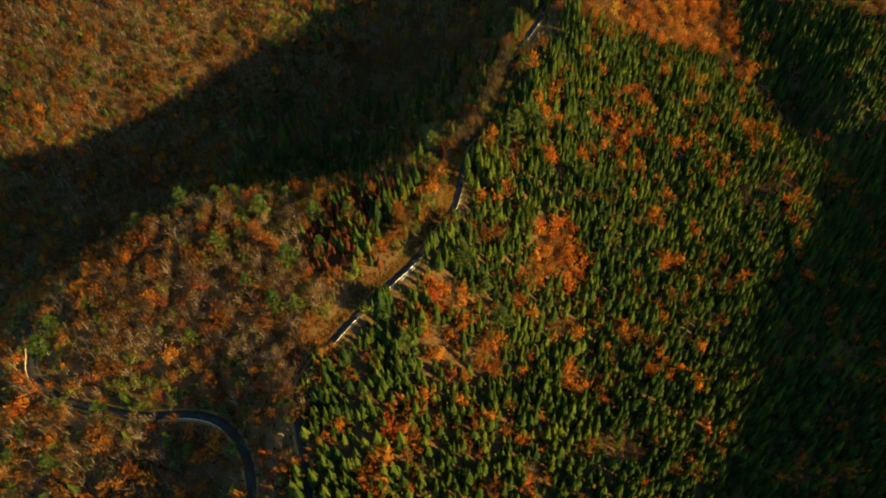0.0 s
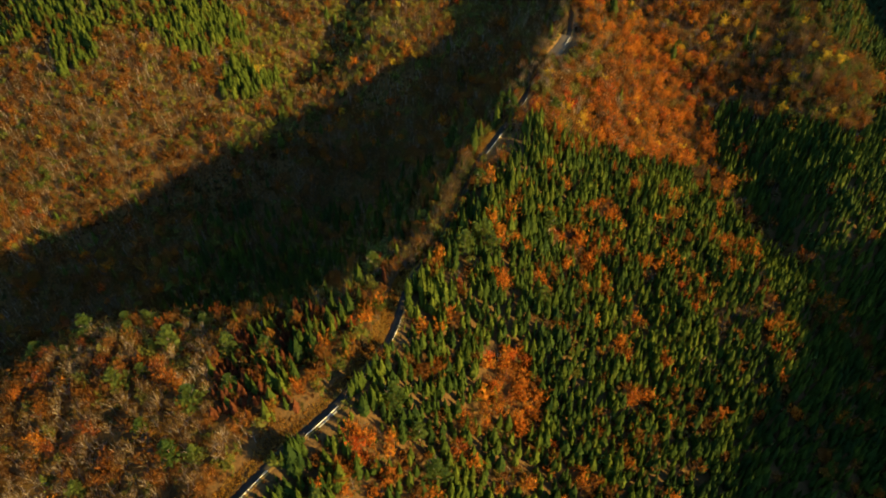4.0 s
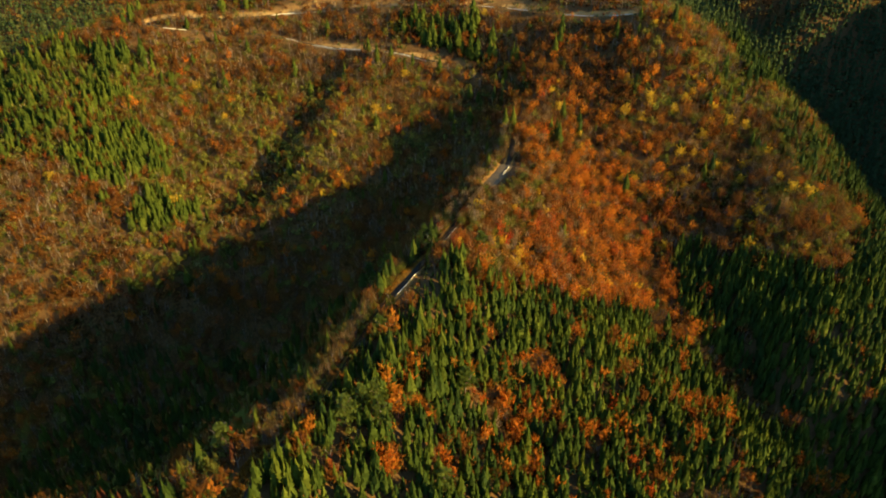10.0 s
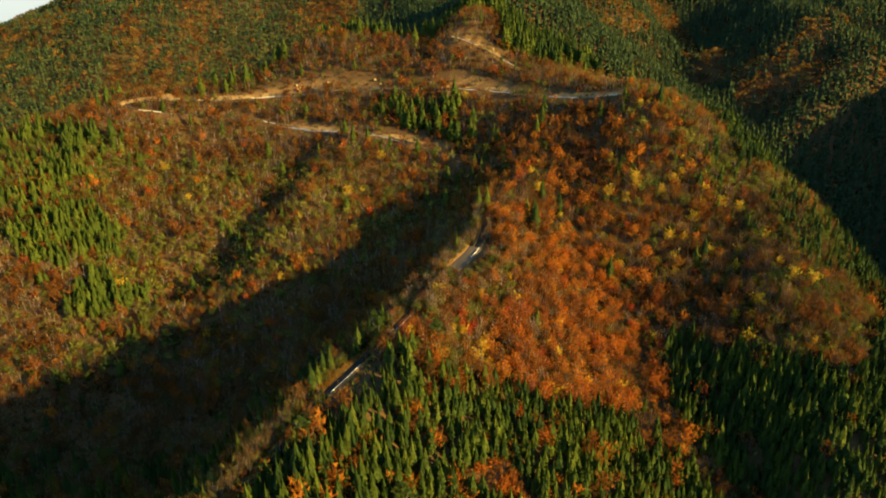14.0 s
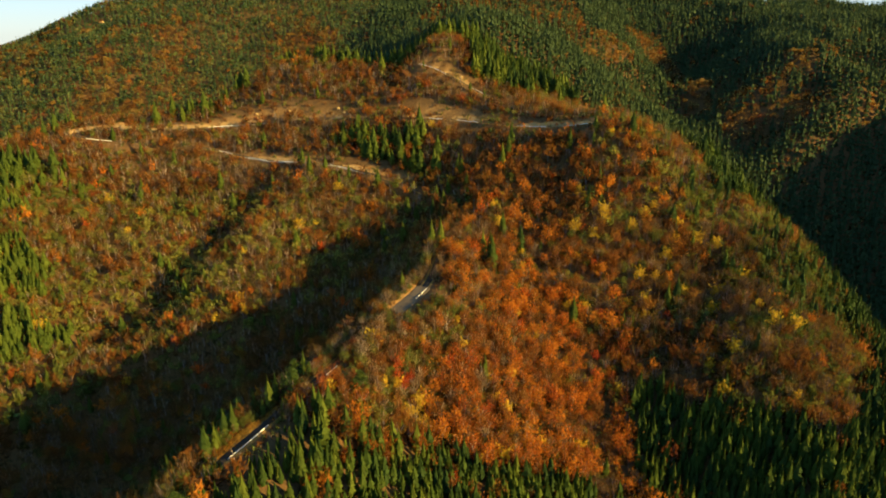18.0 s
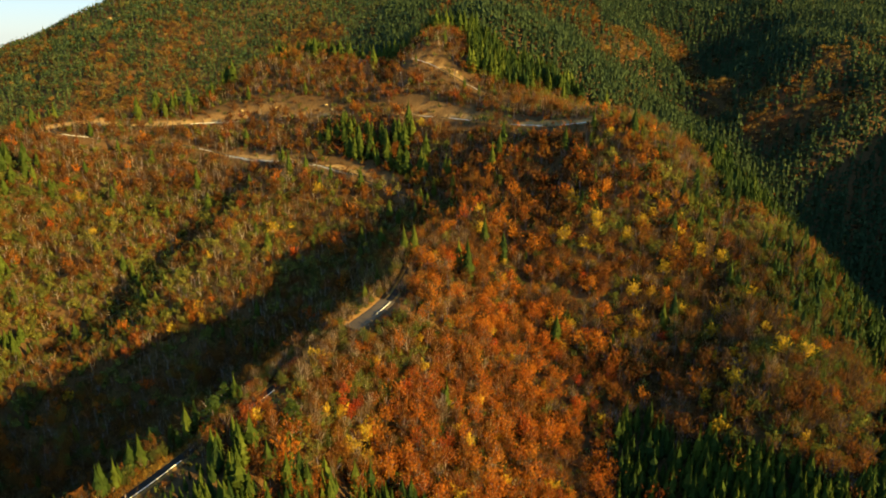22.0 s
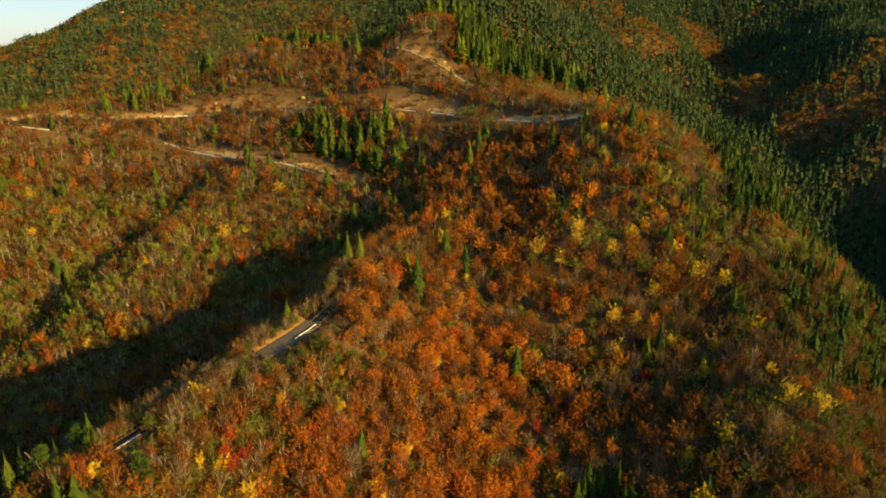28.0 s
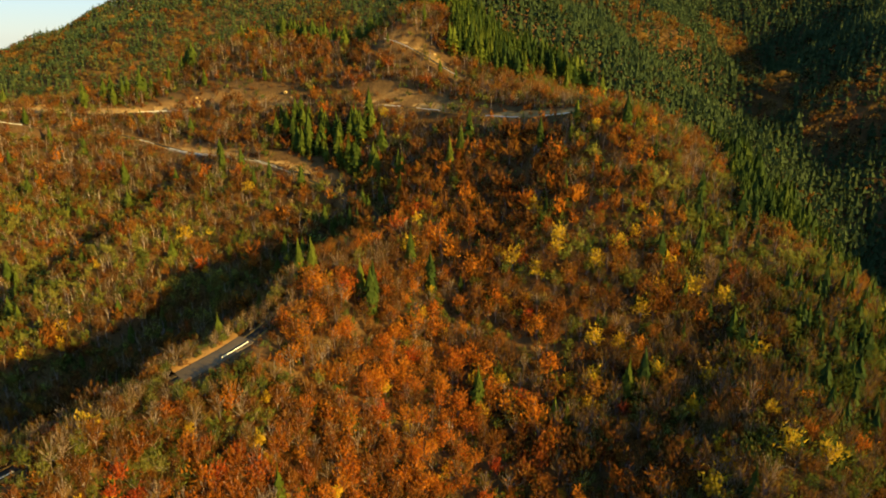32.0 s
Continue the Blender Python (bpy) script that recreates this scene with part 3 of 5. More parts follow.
def tree_shape(seed, n, wide, size, slim, count=7, thin=True, limbs_shown=True):
    """A broadleaf tree: trunk, limbs along the boughs, and leaf or twig brush."""
    rng = np.random.RandomState(seed)
    c, d, base, tip = boughs(rng, n, count, wide)
    pieces = [(*brush(rng, c, d, size, slim), 0)]
    stick = (lambda a, b, w0, w1: sliver(a, b, w0)) if thin else (lambda a, b, w0, w1: blade(a, b, w0, w1, 0))
    if limbs_shown:
        pieces.append((*stick((0, 0, -0.1), (0, 0, 0.5), 0.02, 0.012), 1))
        for a, b in zip(base, tip):
            pieces.append((*stick(a, a + (b - a) * 1.02, 0.011, 0.003), 1))
    return joined(pieces)


def bare_shape(seed, count, forks, twigs, thin=True):
    """A leafless tree: upswept pale limbs that fork, in a fan of fine twigs."""
    rng = np.random.RandomState(seed)
    c, d, base, tip = boughs(rng, twigs, count, 0.66, 0.26)
    pieces = [(*brush(rng, c, d, 0.075, 0.17, 0.22), 0)]
    stick = (lambda a, b, w0, w1: sliver(a, b, w0)) if thin else (lambda a, b, w0, w1: blade(a, b, w0, w1, 0))
    pieces.append((*stick((0, 0, -0.1), (0, 0, 0.72), 0.020, 0.006), 1))
    for a, b in zip(base, tip):
        pieces.append((*stick(a, b, 0.011, 0.003), 1))
        for s in rng.uniform(0.35, 0.75, forks):
            p = a + (b - a) * s
            pieces.append((*stick(p, p + (b - a) * rng.uniform(0.25, 0.45) + rng.normal(0, 0.05, 3) * (1, 1, 0.4), 0.007, 0.002), 1))
    return joined(pieces)


def pine_shape(seed, n=80):
    """A pine with flat, layered plates of needles."""
    rng = np.random.RandomState(seed)
    plates = [(2.4 * i + rng.normal(0, 0.3), rng.uniform(0.10, 0.42) * (1.12 - h), h) for i, h in enumerate(np.linspace(0.30, 0.98, 17))]
    c = []
    for i in range(n):
        a, r, h = plates[rng.randint(len(plates))]
        k = 0.13 * (1.2 - h)
        c.append((r * math.cos(a) + rng.normal(0, k), r * math.sin(a) + rng.normal(0, k), h - 0.3 * abs(rng.normal(0, k)) + rng.normal(0, 0.012)))
    v, f = spray_set(rng, np.array(c), 0.085 if n < 120 else 0.060, 0.6)
    return joined([(v, f, 0)] + limbs(rng, 3, 0.4, 0.25, n < 100))


def far_shape(seed, n=20, conifer=False):
    rng = np.random.RandomState(seed)
    if conifer:
        return cedar_shape(seed, 4, 4, 0.18)
    c, d = crown_centres(rng, n, 0.66, 0.1, 5)
    v, f = spray_set(rng, c, 0.155, outward=d)
    return v, f, np.zeros(len(f))


# ---- where which trees grow ----
CREST_Y, CREST_X = [p[1] for p in CREST] + [640], [p[0] for p in CREST] + [140]
# edges of the cedar plantation, the bright orange wood and the mixed wood
CEDAR_EDGE = [(60, 425), (99, 421), (134, 431), (172, 437), (223, 449), (250, 430), (285, 380)]
ORANGE_EDGE_Y, ORANGE_EDGE_X = [430, 482, 522, 550, 577, 595, 635, 700], [245, 241, 233, 222, 206, 184, 160, 150]
LOW_CEDAR_EDGE_X, LOW_CEDAR_EDGE_Y = [245, 256, 285, 334, 375, 420, 470, 560], [500, 508, 486, 458, 497, 560, 640, 760]
ORANGE_SPOTS = [(70, 237, 15), (61, 250, 10), (0, 194, 9), (0, 172, 9), (21, 172, 10), (69, 173, 7), (-17, 206, 6), (139, 253, 5), (52, 226, 8), (137, 376, 9),
                (148, 372, 7), (112, 350, 6), (117, 342, 6), (120, 334, 5), (165, 345, 6), (88, 300, 6), (60, 320, 6), (180, 330, 5), (40, 205, 6), (100, 205, 5), (150, 300, 6), (66, 290, 7)]
WEST_CEDARS = [(-181, 586, 26), (-196, 570, 20), (-139, 543, 17), (-150, 532, 13), (-224, 616, 16), (-283, 550, 22), (-310, 637, 30), (-218, 650, 16), (-270, 600, 15), (-330, 590, 30), (-120, 560, 9), (-240, 690, 15)]
HILL_CEDARS = [(72, 862, 7), (78, 856, 6), (47, 764, 15), (66, 756, 16), (95, 743, 15), (30, 774, 10), (100, 765, 10), (-2, 874, 12), (15, 870, 10), (122, 700, 9), (115, 722, 8), (86, 870, 9), (-60, 866, 8), (-72, 866, 8), (-88, 853, 8), (-105, 841, 8), (-45, 873, 8), (-118, 828, 8), (-20, 876, 9), (-132, 815, 7)]


FAR_AUTUMN = [(320, 1167, 38), (365, 1217, 34), (300, 1235, 40), (405, 1260, 26), (516, 1099, 26), (556, 1109, 26), (600, 1125, 24), (650, 1170, 26), (490, 1118, 16), (700, 1040, 20), (250, 1265, 40)]


def spots(x, y, rows):
    out = np.zeros(len(x))
    wob = 1 + 0.35 * ripple(x, y, 9, 2.2)
    for a, b, r in rows:
        out = np.maximum(out, (np.hypot(x - a, y - b) < r * wob) * 1.0)
    return out > 0


KINDS = ["cedar", "rust", "glow", "bare", "olive", "yellow", "maroon", "pine", "red"]


def mix(**w):
    return np.array([w.get(k, 0.0) for k in KINDS], float)


def wood(x, y):
    """Shares of the kinds of tree at each place."""
    n = len(x)
    w = np.tile(mix(rust=0.48, bare=0.26, olive=0.20, cedar=0.03, yellow=0.02), (n, 1))
    cx = np.interp(y, CREST_Y, CREST_X)
    edge_y = np.interp(x, [p[0] for p in CEDAR_EDGE], [p[1] for p in CEDAR_EDGE])
    wob = ripple(x, y, 22, 4.4) * 7
    patch = ripple(x, y, 34, 9.1)
    # mixed east flank: grey and olive with yellow specks, redder towards the neck
    east = (x > np.interp(y, ORANGE_EDGE_Y, ORANGE_EDGE_X) + wob) & (y > 420) & (y < 720)
    w[east] = mix(rust=0.24, bare=0.35, olive=0.30, glow=0.04, yellow=0.05, cedar=0.02)
    w[east & (patch > 0.2)] = mix(rust=0.44, bare=0.28, olive=0.20, glow=0.06, yellow=0.02)
    w[east & (x < 235) & (y > 590)] = mix(rust=0.52, bare=0.28, glow=0.08, olive=0.08, yellow=0.04)
    w[east & (x > 300) & (y > 560)] = mix(bare=0.38, olive=0.48, rust=0.09, cedar=0.05)
    w[east & (x > 305) & (y < 525)] = mix(rust=0.45, bare=0.2, olive=0.17, yellow=0.1, glow=0.08)
    w[east & (x > 250) & (y < 575) & (patch < 0.4)] = mix(bare=0.48, olive=0.31, rust=0.14, cedar=0.03, yellow=0.04)
    w[east & (x > 318) & (y < 535)] = mix(bare=0.42, olive=0.37, rust=0.15, yellow=0.02, glow=0.04)
    w[east & (x > 336) & (y > 535) & (y < 606)] = mix(olive=0.48, cedar=0.20, bare=0.28, rust=0.04)
    # bright orange wood on the warm flank
    warm = (x > cx + 4) & (x <= np.interp(y, ORANGE_EDGE_Y, ORANGE_EDGE_X) + wob) & (y > edge_y + wob * 0.6) & (y < 660)
    w[warm] = mix(glow=0.44, rust=0.31, bare=0.18, olive=0.03, yellow=0.04)
    w[warm & (y > 585)] = mix(rust=0.40, bare=0.42, glow=0.10, olive=0.08)
    w[warm & (x < cx + 34) & (y > 440) & (y < 520)] = mix(olive=0.44, bare=0.23, rust=0.26, yellow=0.03, glow=0.04)
    w[warm & (y < 462) & (patch > 0.1)] = mix(olive=0.38, rust=0.3, glow=0.16, yellow=0.07, bare=0.09)
    # cedars on the south-east slope
    south = (x > cx + 3) & (y <= edge_y + wob * 0.6)
    w[south] = mix(cedar=0.90, rust=0.06, glow=0.02, olive=0.02)
    w[south & (ripple(x, y, 15, 6.2) > 0.34)] = mix(cedar=0.58, rust=0.26, glow=0.16)
    w[south & spots(x, y, ORANGE_SPOTS)] = mix(glow=0.6, rust=0.28, bare=0.1, cedar=0.02)
    # dark cedars low on the east flank and in the eastern valley
    low = (x > 243) & (y < np.interp(x, LOW_CEDAR_EDGE_X, LOW_CEDAR_EDGE_Y) + wob) & (y > np.interp(x, [243, 285, 340], [452, 400, 340]))
    w[low] = mix(cedar=0.95, rust=0.04, olive=0.01)
    w[(x > 395) & (y < 760)] = mix(cedar=0.95, rust=0.05)
    # the crest itself and the strip west of the road
    crest = (np.abs(x - cx + 5) < 11) & (y > 290) & (y < 640)
    w[crest] = mix(bare=0.50, rust=0.20, olive=0.24, pine=0.04, cedar=0.02)
    w[crest & (y > 440) & (y < 510)] = mix(bare=0.30, olive=0.46, rust=0.20, yellow=0.03)
    w[(x < cx - 6) & (x > cx - 36) & (y > 375) & (y < 455)] = mix(bare=0.28, cedar=0.26, olive=0.30, rust=0.15, yellow=0.01)
    strip = (x < cx - 4) & (x > cx - 78 + (y - 200) * 0.35) & (y > 196) & (y < 300)
    w[strip] = mix(cedar=0.48, maroon=0.36, rust=0.06, olive=0.06, pine=0.04)
    w[strip & (x < cx - 34)] = mix(maroon=0.58, cedar=0.22, rust=0.1, pine=0.06)
    w[(np.abs(x - cx + 14) < 8) & (y > 205) & (y < 300)] = mix(olive=0.36, rust=0.38, glow=0.14, cedar=0.12)
    # the knoll
    knoll = (x < -62) & (y < 262) & (x < np.interp(y, [60, 150, 200, 240], [-70, -72, -66, -78]))
    w[knoll] = mix(rust=0.26, bare=0.55, olive=0.08, glow=0.05, pine=0.06)
    w[knoll & (y > 228)] = mix(bare=0.4, rust=0.3, pine=0.18, olive=0.12)
    w[(x < -95) & (x > -170) & (y > 150) & (y < 163)] = mix(olive=0.8, rust=0.2)
    # the western slope across the valley
    west = (x < 110) & (y > np.interp(x, [-420, -130, 0, 70], [440, 480, 545, 620])) & (y < 760)
    w[west] = mix(rust=0.20, bare=0.38, olive=0.375, glow=0.025, yellow=0.012, cedar=0.008)
    w[west & (patch > 0.2)] = mix(olive=0.58, bare=0.26, rust=0.14, cedar=0.02)
    w[west & (x < -205)] = mix(olive=0.50, rust=0.14, bare=0.14, cedar=0.22)
    w[west & (x < -150) & (y < 560)] = mix(bare=0.56, rust=0.26, olive=0.16)
    w[west & spots(x, y, WEST_CEDARS)] = mix(cedar=0.72, olive=0.14, rust=0.14)
    # the valley floor, with darker kinds of tree chosen to deepen its shade
    floor = (x < np.where((y > 375) & (y < 455), cx - 36, cx - 11)) & (y > 262) & ~west & (x < 110)
    w[floor] = mix(bare=0.34, rust=0.18, olive=0.32, cedar=0.16)
    w[floor & (x > cx - 36) & (y > 455)] = mix(bare=0.46, rust=0.18, olive=0.36)
    w[floor & (x < cx - 36)] = mix(bare=0.46, rust=0.30, olive=0.20, glow=0.03, cedar=0.01)
    w[floor & (x < cx - 50) & (x > -170) & (y < 440)] = mix(cedar=0.35, olive=0.20, bare=0.30, rust=0.15)
    # the northern hill
    north = (y > 715) & (x < 300)
    w[north] = mix(rust=0.27, bare=0.59, olive=0.115, cedar=0.008, glow=0.012)
    w[north & spots(x, y, HILL_CEDARS)] = mix(cedar=0.30, rust=0.34, olive=0.28, yellow=0.08)
    w[north & (x > 150) & (y > 822)] = mix(cedar=0.93, rust=0.07)
    w[(y > 640) & (x > 290 + (700 - y) * 0.6) & (x < 395)] = mix(bare=0.6, olive=0.3, rust=0.1)
    w[(x > 330 + np.maximum(0, 650 - y) * 0.6) & (y > 640)] = mix(cedar=0.93, rust=0.07)
    # far woods
    far_w = (y > 880) & (x < -20)
    w[far_w] = mix(olive=0.40, rust=0.02, bare=0.06, cedar=0.52)
    streak = ripple(x * 1.0 + y * 0.4, y * 0.25, 60, 1.3)
    streak = streak + 0.45 * ripple(x, y, 8, 3.3) + 0.2 * ripple(x, y, 31, 5.3)
    w[far_w & (streak > 0.38)] = mix(rust=0.22, bare=0.52, olive=0.22, cedar=0.04)
    far_e = (y > 880) & (x >= -20)
    w[far_e] = mix(cedar=0.93, rust=0.04, olive=0.03)
    w[far_e & spots(x, y, FAR_AUTUMN)] = mix(rust=0.14, bare=0.52, cedar=0.34)
    w[far_e & (x < 330) & (x > 60) & (y > 1190)] = mix(rust=0.35, bare=0.25, cedar=0.4)
    gully = near_line(x, y, [(455, 1420), (467, 1350), (472, 1240), (462, 1130)], 34.0) + near_line(x, y, [(500, 1060), (545, 1043), (600, 1070)], 26.0)
    w[gully + 0.3 * ripple(x, y, 20, 2.9) > 0.25] = mix(bare=0.62, rust=0.22, cedar=0.12, olive=0.04)
    return w / w.sum(1, keepdims=True)


SPACING = dict(cedar=3.5, rust=4.8, glow=4.7, bare=4.1, olive=4.4, yellow=4.8, maroon=3.2, pine=6.0, red=4.8)
TALL = dict(cedar=12.2, rust=11.2, glow=11.8, bare=11.0, olive=8.3, yellow=8.4, maroon=8.5, pine=11.5, red=10.0)
LEAF = dict(cedar=CEDAR_LEAF, rust=RUST_LEAF, glow=GLOW_LEAF, bare=TWIG, olive=OLIVE_LEAF, yellow=YELLOW_LEAF, maroon=MAROON_LEAF, pine=PINE_LEAF, red=RED_LEAF)


def scatter(x0, x1, y0, y1, step, seed):
    rng = np.random.RandomState(seed)
    x, y = (a.ravel() for a in np.meshgrid(np.arange(x0, x1, step), np.arange(y0, y1, step)))
    x, y = x + rng.uniform(-0.5, 0.5, len(x)) * step, y + rng.uniform(-0.5, 0.5, len(x)) * step
    return x, y, rng


def near_zone(x, y):
    """The stretch of land that is planted tree by tree."""
    right = np.interp(y, [88, 250, 400, 570, 700, 784, 856, 930], [300, 340, 390, 470, 400, 360, 275, 235])
    left = np.interp(y, [88, 250, 300, 440, 680], [-230, -340, -360, -420, -430])
    return (x < right) & (x > left) & (y > 88) & (y < 905)


def plant_near():
    """Every near tree: kind, place, size, hue."""
    x, y, rng = scatter(-430, 480, 88, 905, 3.0, 11)
    keep = near_zone(x, y)
    x, y = x[keep], y[keep]
    d, _ = road_near(x, y)
    w = wood(x, y)
    u = rng.rand(len(x))
    kind = (w.cumsum(1) < u[:, None]).sum(1).clip(0, len(KINDS) - 1)
    space = np.array([SPACING[k] for k in KINDS])[kind]
    hidden = (y > 262) & (y < 470) & (x < np.interp(y, CREST_Y, CREST_X) - 26)
    space = np.where(hidden & (x > -60), space * 1.3, space)
    thick = (x > 285) & (y > 430) & (y < 640)
    space = np.where(thick, space * 0.86, space)
    brow = (x > np.interp(y, CREST_Y, CREST_X) + 3) & (x < 215) & (y > 432) & (y < 520)
    space = np.where(brow, space * 0.84, space)
    keep = (rng.rand(len(x)) < (3.0 / space) ** 2) & (d > np.where(y < 640, 2.3, 2.9)) & ((bareness(x, y) < 0.3) | (rng.rand(len(x)) < 0.12))
    x, y, kind = x[keep], y[keep], kind[keep]
    size = np.array([TALL[k] for k in KINDS])[kind] * np.where(kind == 0, rng.uniform(0.62, 1.32, len(x)), rng.uniform(0.72, 1.25, len(x)))
    size *= np.where((kind == 0) & (y > 700), np.where((x > 140) & (y > 790), 1.6, 1.5), 1.0) * (1 + 0.16 * ripple(x, y, 13, 8.8)) * np.where((x > 240) & (y > 440) & (y < 620), 1.12, 1.0)
    # Tints: raised west and north as painted-in haze; lowered along parts of the east.
    hue = np.clip(0.5 + 0.38 * ripple(x, y, 17, 3.7) + rng.normal(0, 0.27, len(x)) + 0.22 * (kind > 1) * (x < 130) * (y > 540) - 0.08 * (kind == 1) * (y > 540) - 0.24 * (x > 265) * (y < 600) * (y > 420) - 0.45 * (x > 325) * (y < 610) * (y > 490) - 0.28 * (x < 165) * (y > 432) * (y < 500) - 0.25 * (kind == 0) * (x > 300) * (y > 610), 0.0, 0.97)
    rows = [(x, y, kind, size, hue)]
    # rows of trees that close over the ridge road
    line = ROADS["main"]
    line = line[(line[:, 1] > 128) & (line[:, 1] < 640)]
    d = np.gradient(line[:, :2], axis=0)
    n = np.c_[d[:, 1], -d[:, 0]] / np.hypot(*d.T)[:, None]
    for side, names, share in ((1, ("cedar", "bare"), 0.8), (-1, ("bare", "olive"), 0.72)):
        k = np.where(rng.rand(len(line)) < 0.62)[0]
        p = line[k, :2] + n[k] * side * rng.uniform(2.9, 4.4, (len(k), 1))
        first = (rng.rand(len(k)) < share) & ((side < 0) | (p[:, 1] < 430))
        what = np.where(first, KINDS.index(names[0]), KINDS.index(names[1]))
        rows.append((p[:, 0], p[:, 1], what, np.array([TALL[q] for q in KINDS])[what] * rng.uniform(0.75, 1.1, len(k)) * np.where((side > 0) & (p[:, 1] > 285) & (p[:, 1] < 400), 0.66, 1.0), rng.uniform(0.2, 0.9, len(k))))
    # crowns that meet over the road on the brow
    brow = line[(line[:, 1] > 300) & (line[:, 1] < 506)]
    d = np.gradient(brow[:, :2], axis=0)
    n = np.c_[d[:, 1], -d[:, 0]] / np.hypot(*d.T)[:, None]
    for side in (-1, 1):
        p = brow[:, :2] + n * side * rng.uniform(2.35, 3.1, (len(brow), 1))
        what = rng.choice([KINDS.index("olive"), KINDS.index("bare"), KINDS.index("rust")], len(brow), p=[0.25, 0.5, 0.25])
        rows.append((p[:, 0], p[:, 1], what, rng.uniform(5.5, 8.5, len(brow)), rng.uniform(0.2, 0.9, len(brow))))
    # a close row of low trees on the crest west of the road
    edge = line[(line[:, 1] > 285) & (line[:, 1] < 620)]
    d = np.gradient(edge[:, :2], axis=0)
    n = np.c_[d[:, 1], -d[:, 0]] / np.hypot(*d.T)[:, None]
    for off in (4.2, 6.6, 9.0):
        p = edge[:, :2] - n * (off + rng.uniform(-0.9, 0.9, (len(edge), 1)))
        what = rng.choice([KINDS.index("olive"), KINDS.index("bare"), KINDS.index("rust")], len(edge), p=[0.4, 0.4, 0.2])
        tall = rng.uniform(4.5, 7.0, len(edge))
        pale = (p[:, 1] < 395) & (rng.rand(len(edge)) < 0.8)   # a taller row of leafless trees
        what, tall = np.where(pale, KINDS.index("bare"), what), np.where(pale, tall + 5.2, tall)
        rows.append((p[:, 0], p[:, 1], what, tall, rng.uniform(0.0, 0.7, len(edge))))
    x, y, kind, size, hue = (np.concatenate([r[i] for r in rows]) for i in range(5))
    cx = np.interp(y, CREST_Y, CREST_X)
    o = np.argsort(line[:, 1])
    road_x = np.interp(y, line[o, 1], line[o, 0])
    below = (x > road_x) & (y > 405) & (y < 508)
    size = np.where((np.abs(x - cx + 4) < 13) & (kind > 0) & (y > 395) & (y < 560) & ~below, size * 0.72, size)
    size = np.where(below & (x < road_x + 6), np.clip(size, 6.5, 9.5), size)
    size = np.where((kind == 0) & (x > cx) & (x < cx + 17) & (y > 285) & (y < 400), np.minimum(size, 8.2), size)
    return x, y, kind, size, hue, rng.uniform(0, 6.3, len(x)), rng


# trees that stand out by colour or height: kind, height, plan places
MARKED = [
    ("yellow", 12.5, [(-161, 701), (-133, 552), (15, 664), (308, 563), (174, 470), (173, 616), (225, 609), (-223, 547), (245, 612), (264, 578), (274, 577),
                     (237, 603), (104, 471), (337, 518), (232, 643), (246, 618), (263, 607), (283, 590), (290, 597), (305, 598), (317, 595), (273, 616),
                     (264, 562), (239, 505), (126, 444), (130, 455), (39, 705), (114, 770), (302, 510), (325, 520)]),
    ("cedar", 20.0, [(277, 557), (283, 559), (167, 570), (166, 577), (175, 609), (187, 600), (177, 697), (182, 705), (230, 696), (122, 670), (129, 663),
                     (218, 551), (127, 586), (133, 587), (277, 688), (161, 574)]),
    ("cedar", 14.5, [(84, 846), (80, 851), (88, 845), (75, 853), (82, 855), (-128, 817), (-112, 833), (-96, 846)]),
    ("pine", 16.5, [(49, 315), (43, 306), (58, 310), (54, 320), (87, 290), (10, 212), (-19, 169), (-80, 181), (22, 203), (-65, 226), (-110, 208), (76, 427), (70, 450),
                    (49, 428), (-136, 239), (96, 348), (-6, 291), (-48, 226), (105, 434), (-120, 245), (-160, 232), (-200, 186), (-205, 178), (30, 190), (-92, 228), (-75, 200), (36, 440)]),
    ("red", 9.5, [(162, 463), (165, 467), (276, 549), (235, 586), (124, 464), (118, 461), (122, 459), (230, 608), (229, 527)]),
    ("glow", 11.0, [(150, 549), (162, 554), (191, 562), (201, 554), (192, 533), (119, 475), (294, 517), (323, 548), (337, 543), (307, 587), (66, 236), (74, 240),
                    (70, 230), (64, 246), (78, 234), (60, 240), (162, 464), (118, 466), (234, 589), (178, 599)]),
    ("bare", 10.0, [(-4, 288), (265, 346), (-74, 188), (-70, 178), (3, 303), (210, 352), (112, 338), (117, 345)])]
RAILS = [("main", (-54, 168), (-41, 180), 1), ("main", (-27, 194), (-13, 204), 1), ("main", (6, 241), (11, 258), 1), ("main", (55, 394), (68, 412), 1),
         ("main", (86, 440), (94, 455), 1), ("main", (121.5, 523), (127, 532), 1), ("loop", (-132, 149), (-104, 140), -1), ("loop", (-214, 170), (-218, 184), -1),
         ("hill", (-206, 757), (-184, 760), 0), ("hill", (-107, 800), (-84, 805), 0), ("hill", (-87, 773), (-73, 770), 0), ("hill", (-56, 764), (-36, 759), 0),
         ("hill", (-30, 757), (-6, 750), 0), ("hill", (27, 742), (46, 736), 0), ("hill", (99, 829), (125, 819), 0), ("hill", (151, 807), (163, 802), 0),
         ("hill", (112, 783), (125, 780), 0), ("hill", (138, 775), (157, 767), 0), ("hill", (192, 748), (216, 733), 0), ("hill", (230, 724), (246, 714), 0)]


def stretch(road_name, a, b):
    """The part of a road between two places."""
    line = ROADS[road_name]
    i, j = (int(np.hypot(line[:, 0] - q[0], line[:, 1] - q[1]).argmin()) for q in (a, b))
    return line[min(i, j):max(i, j) + 1]


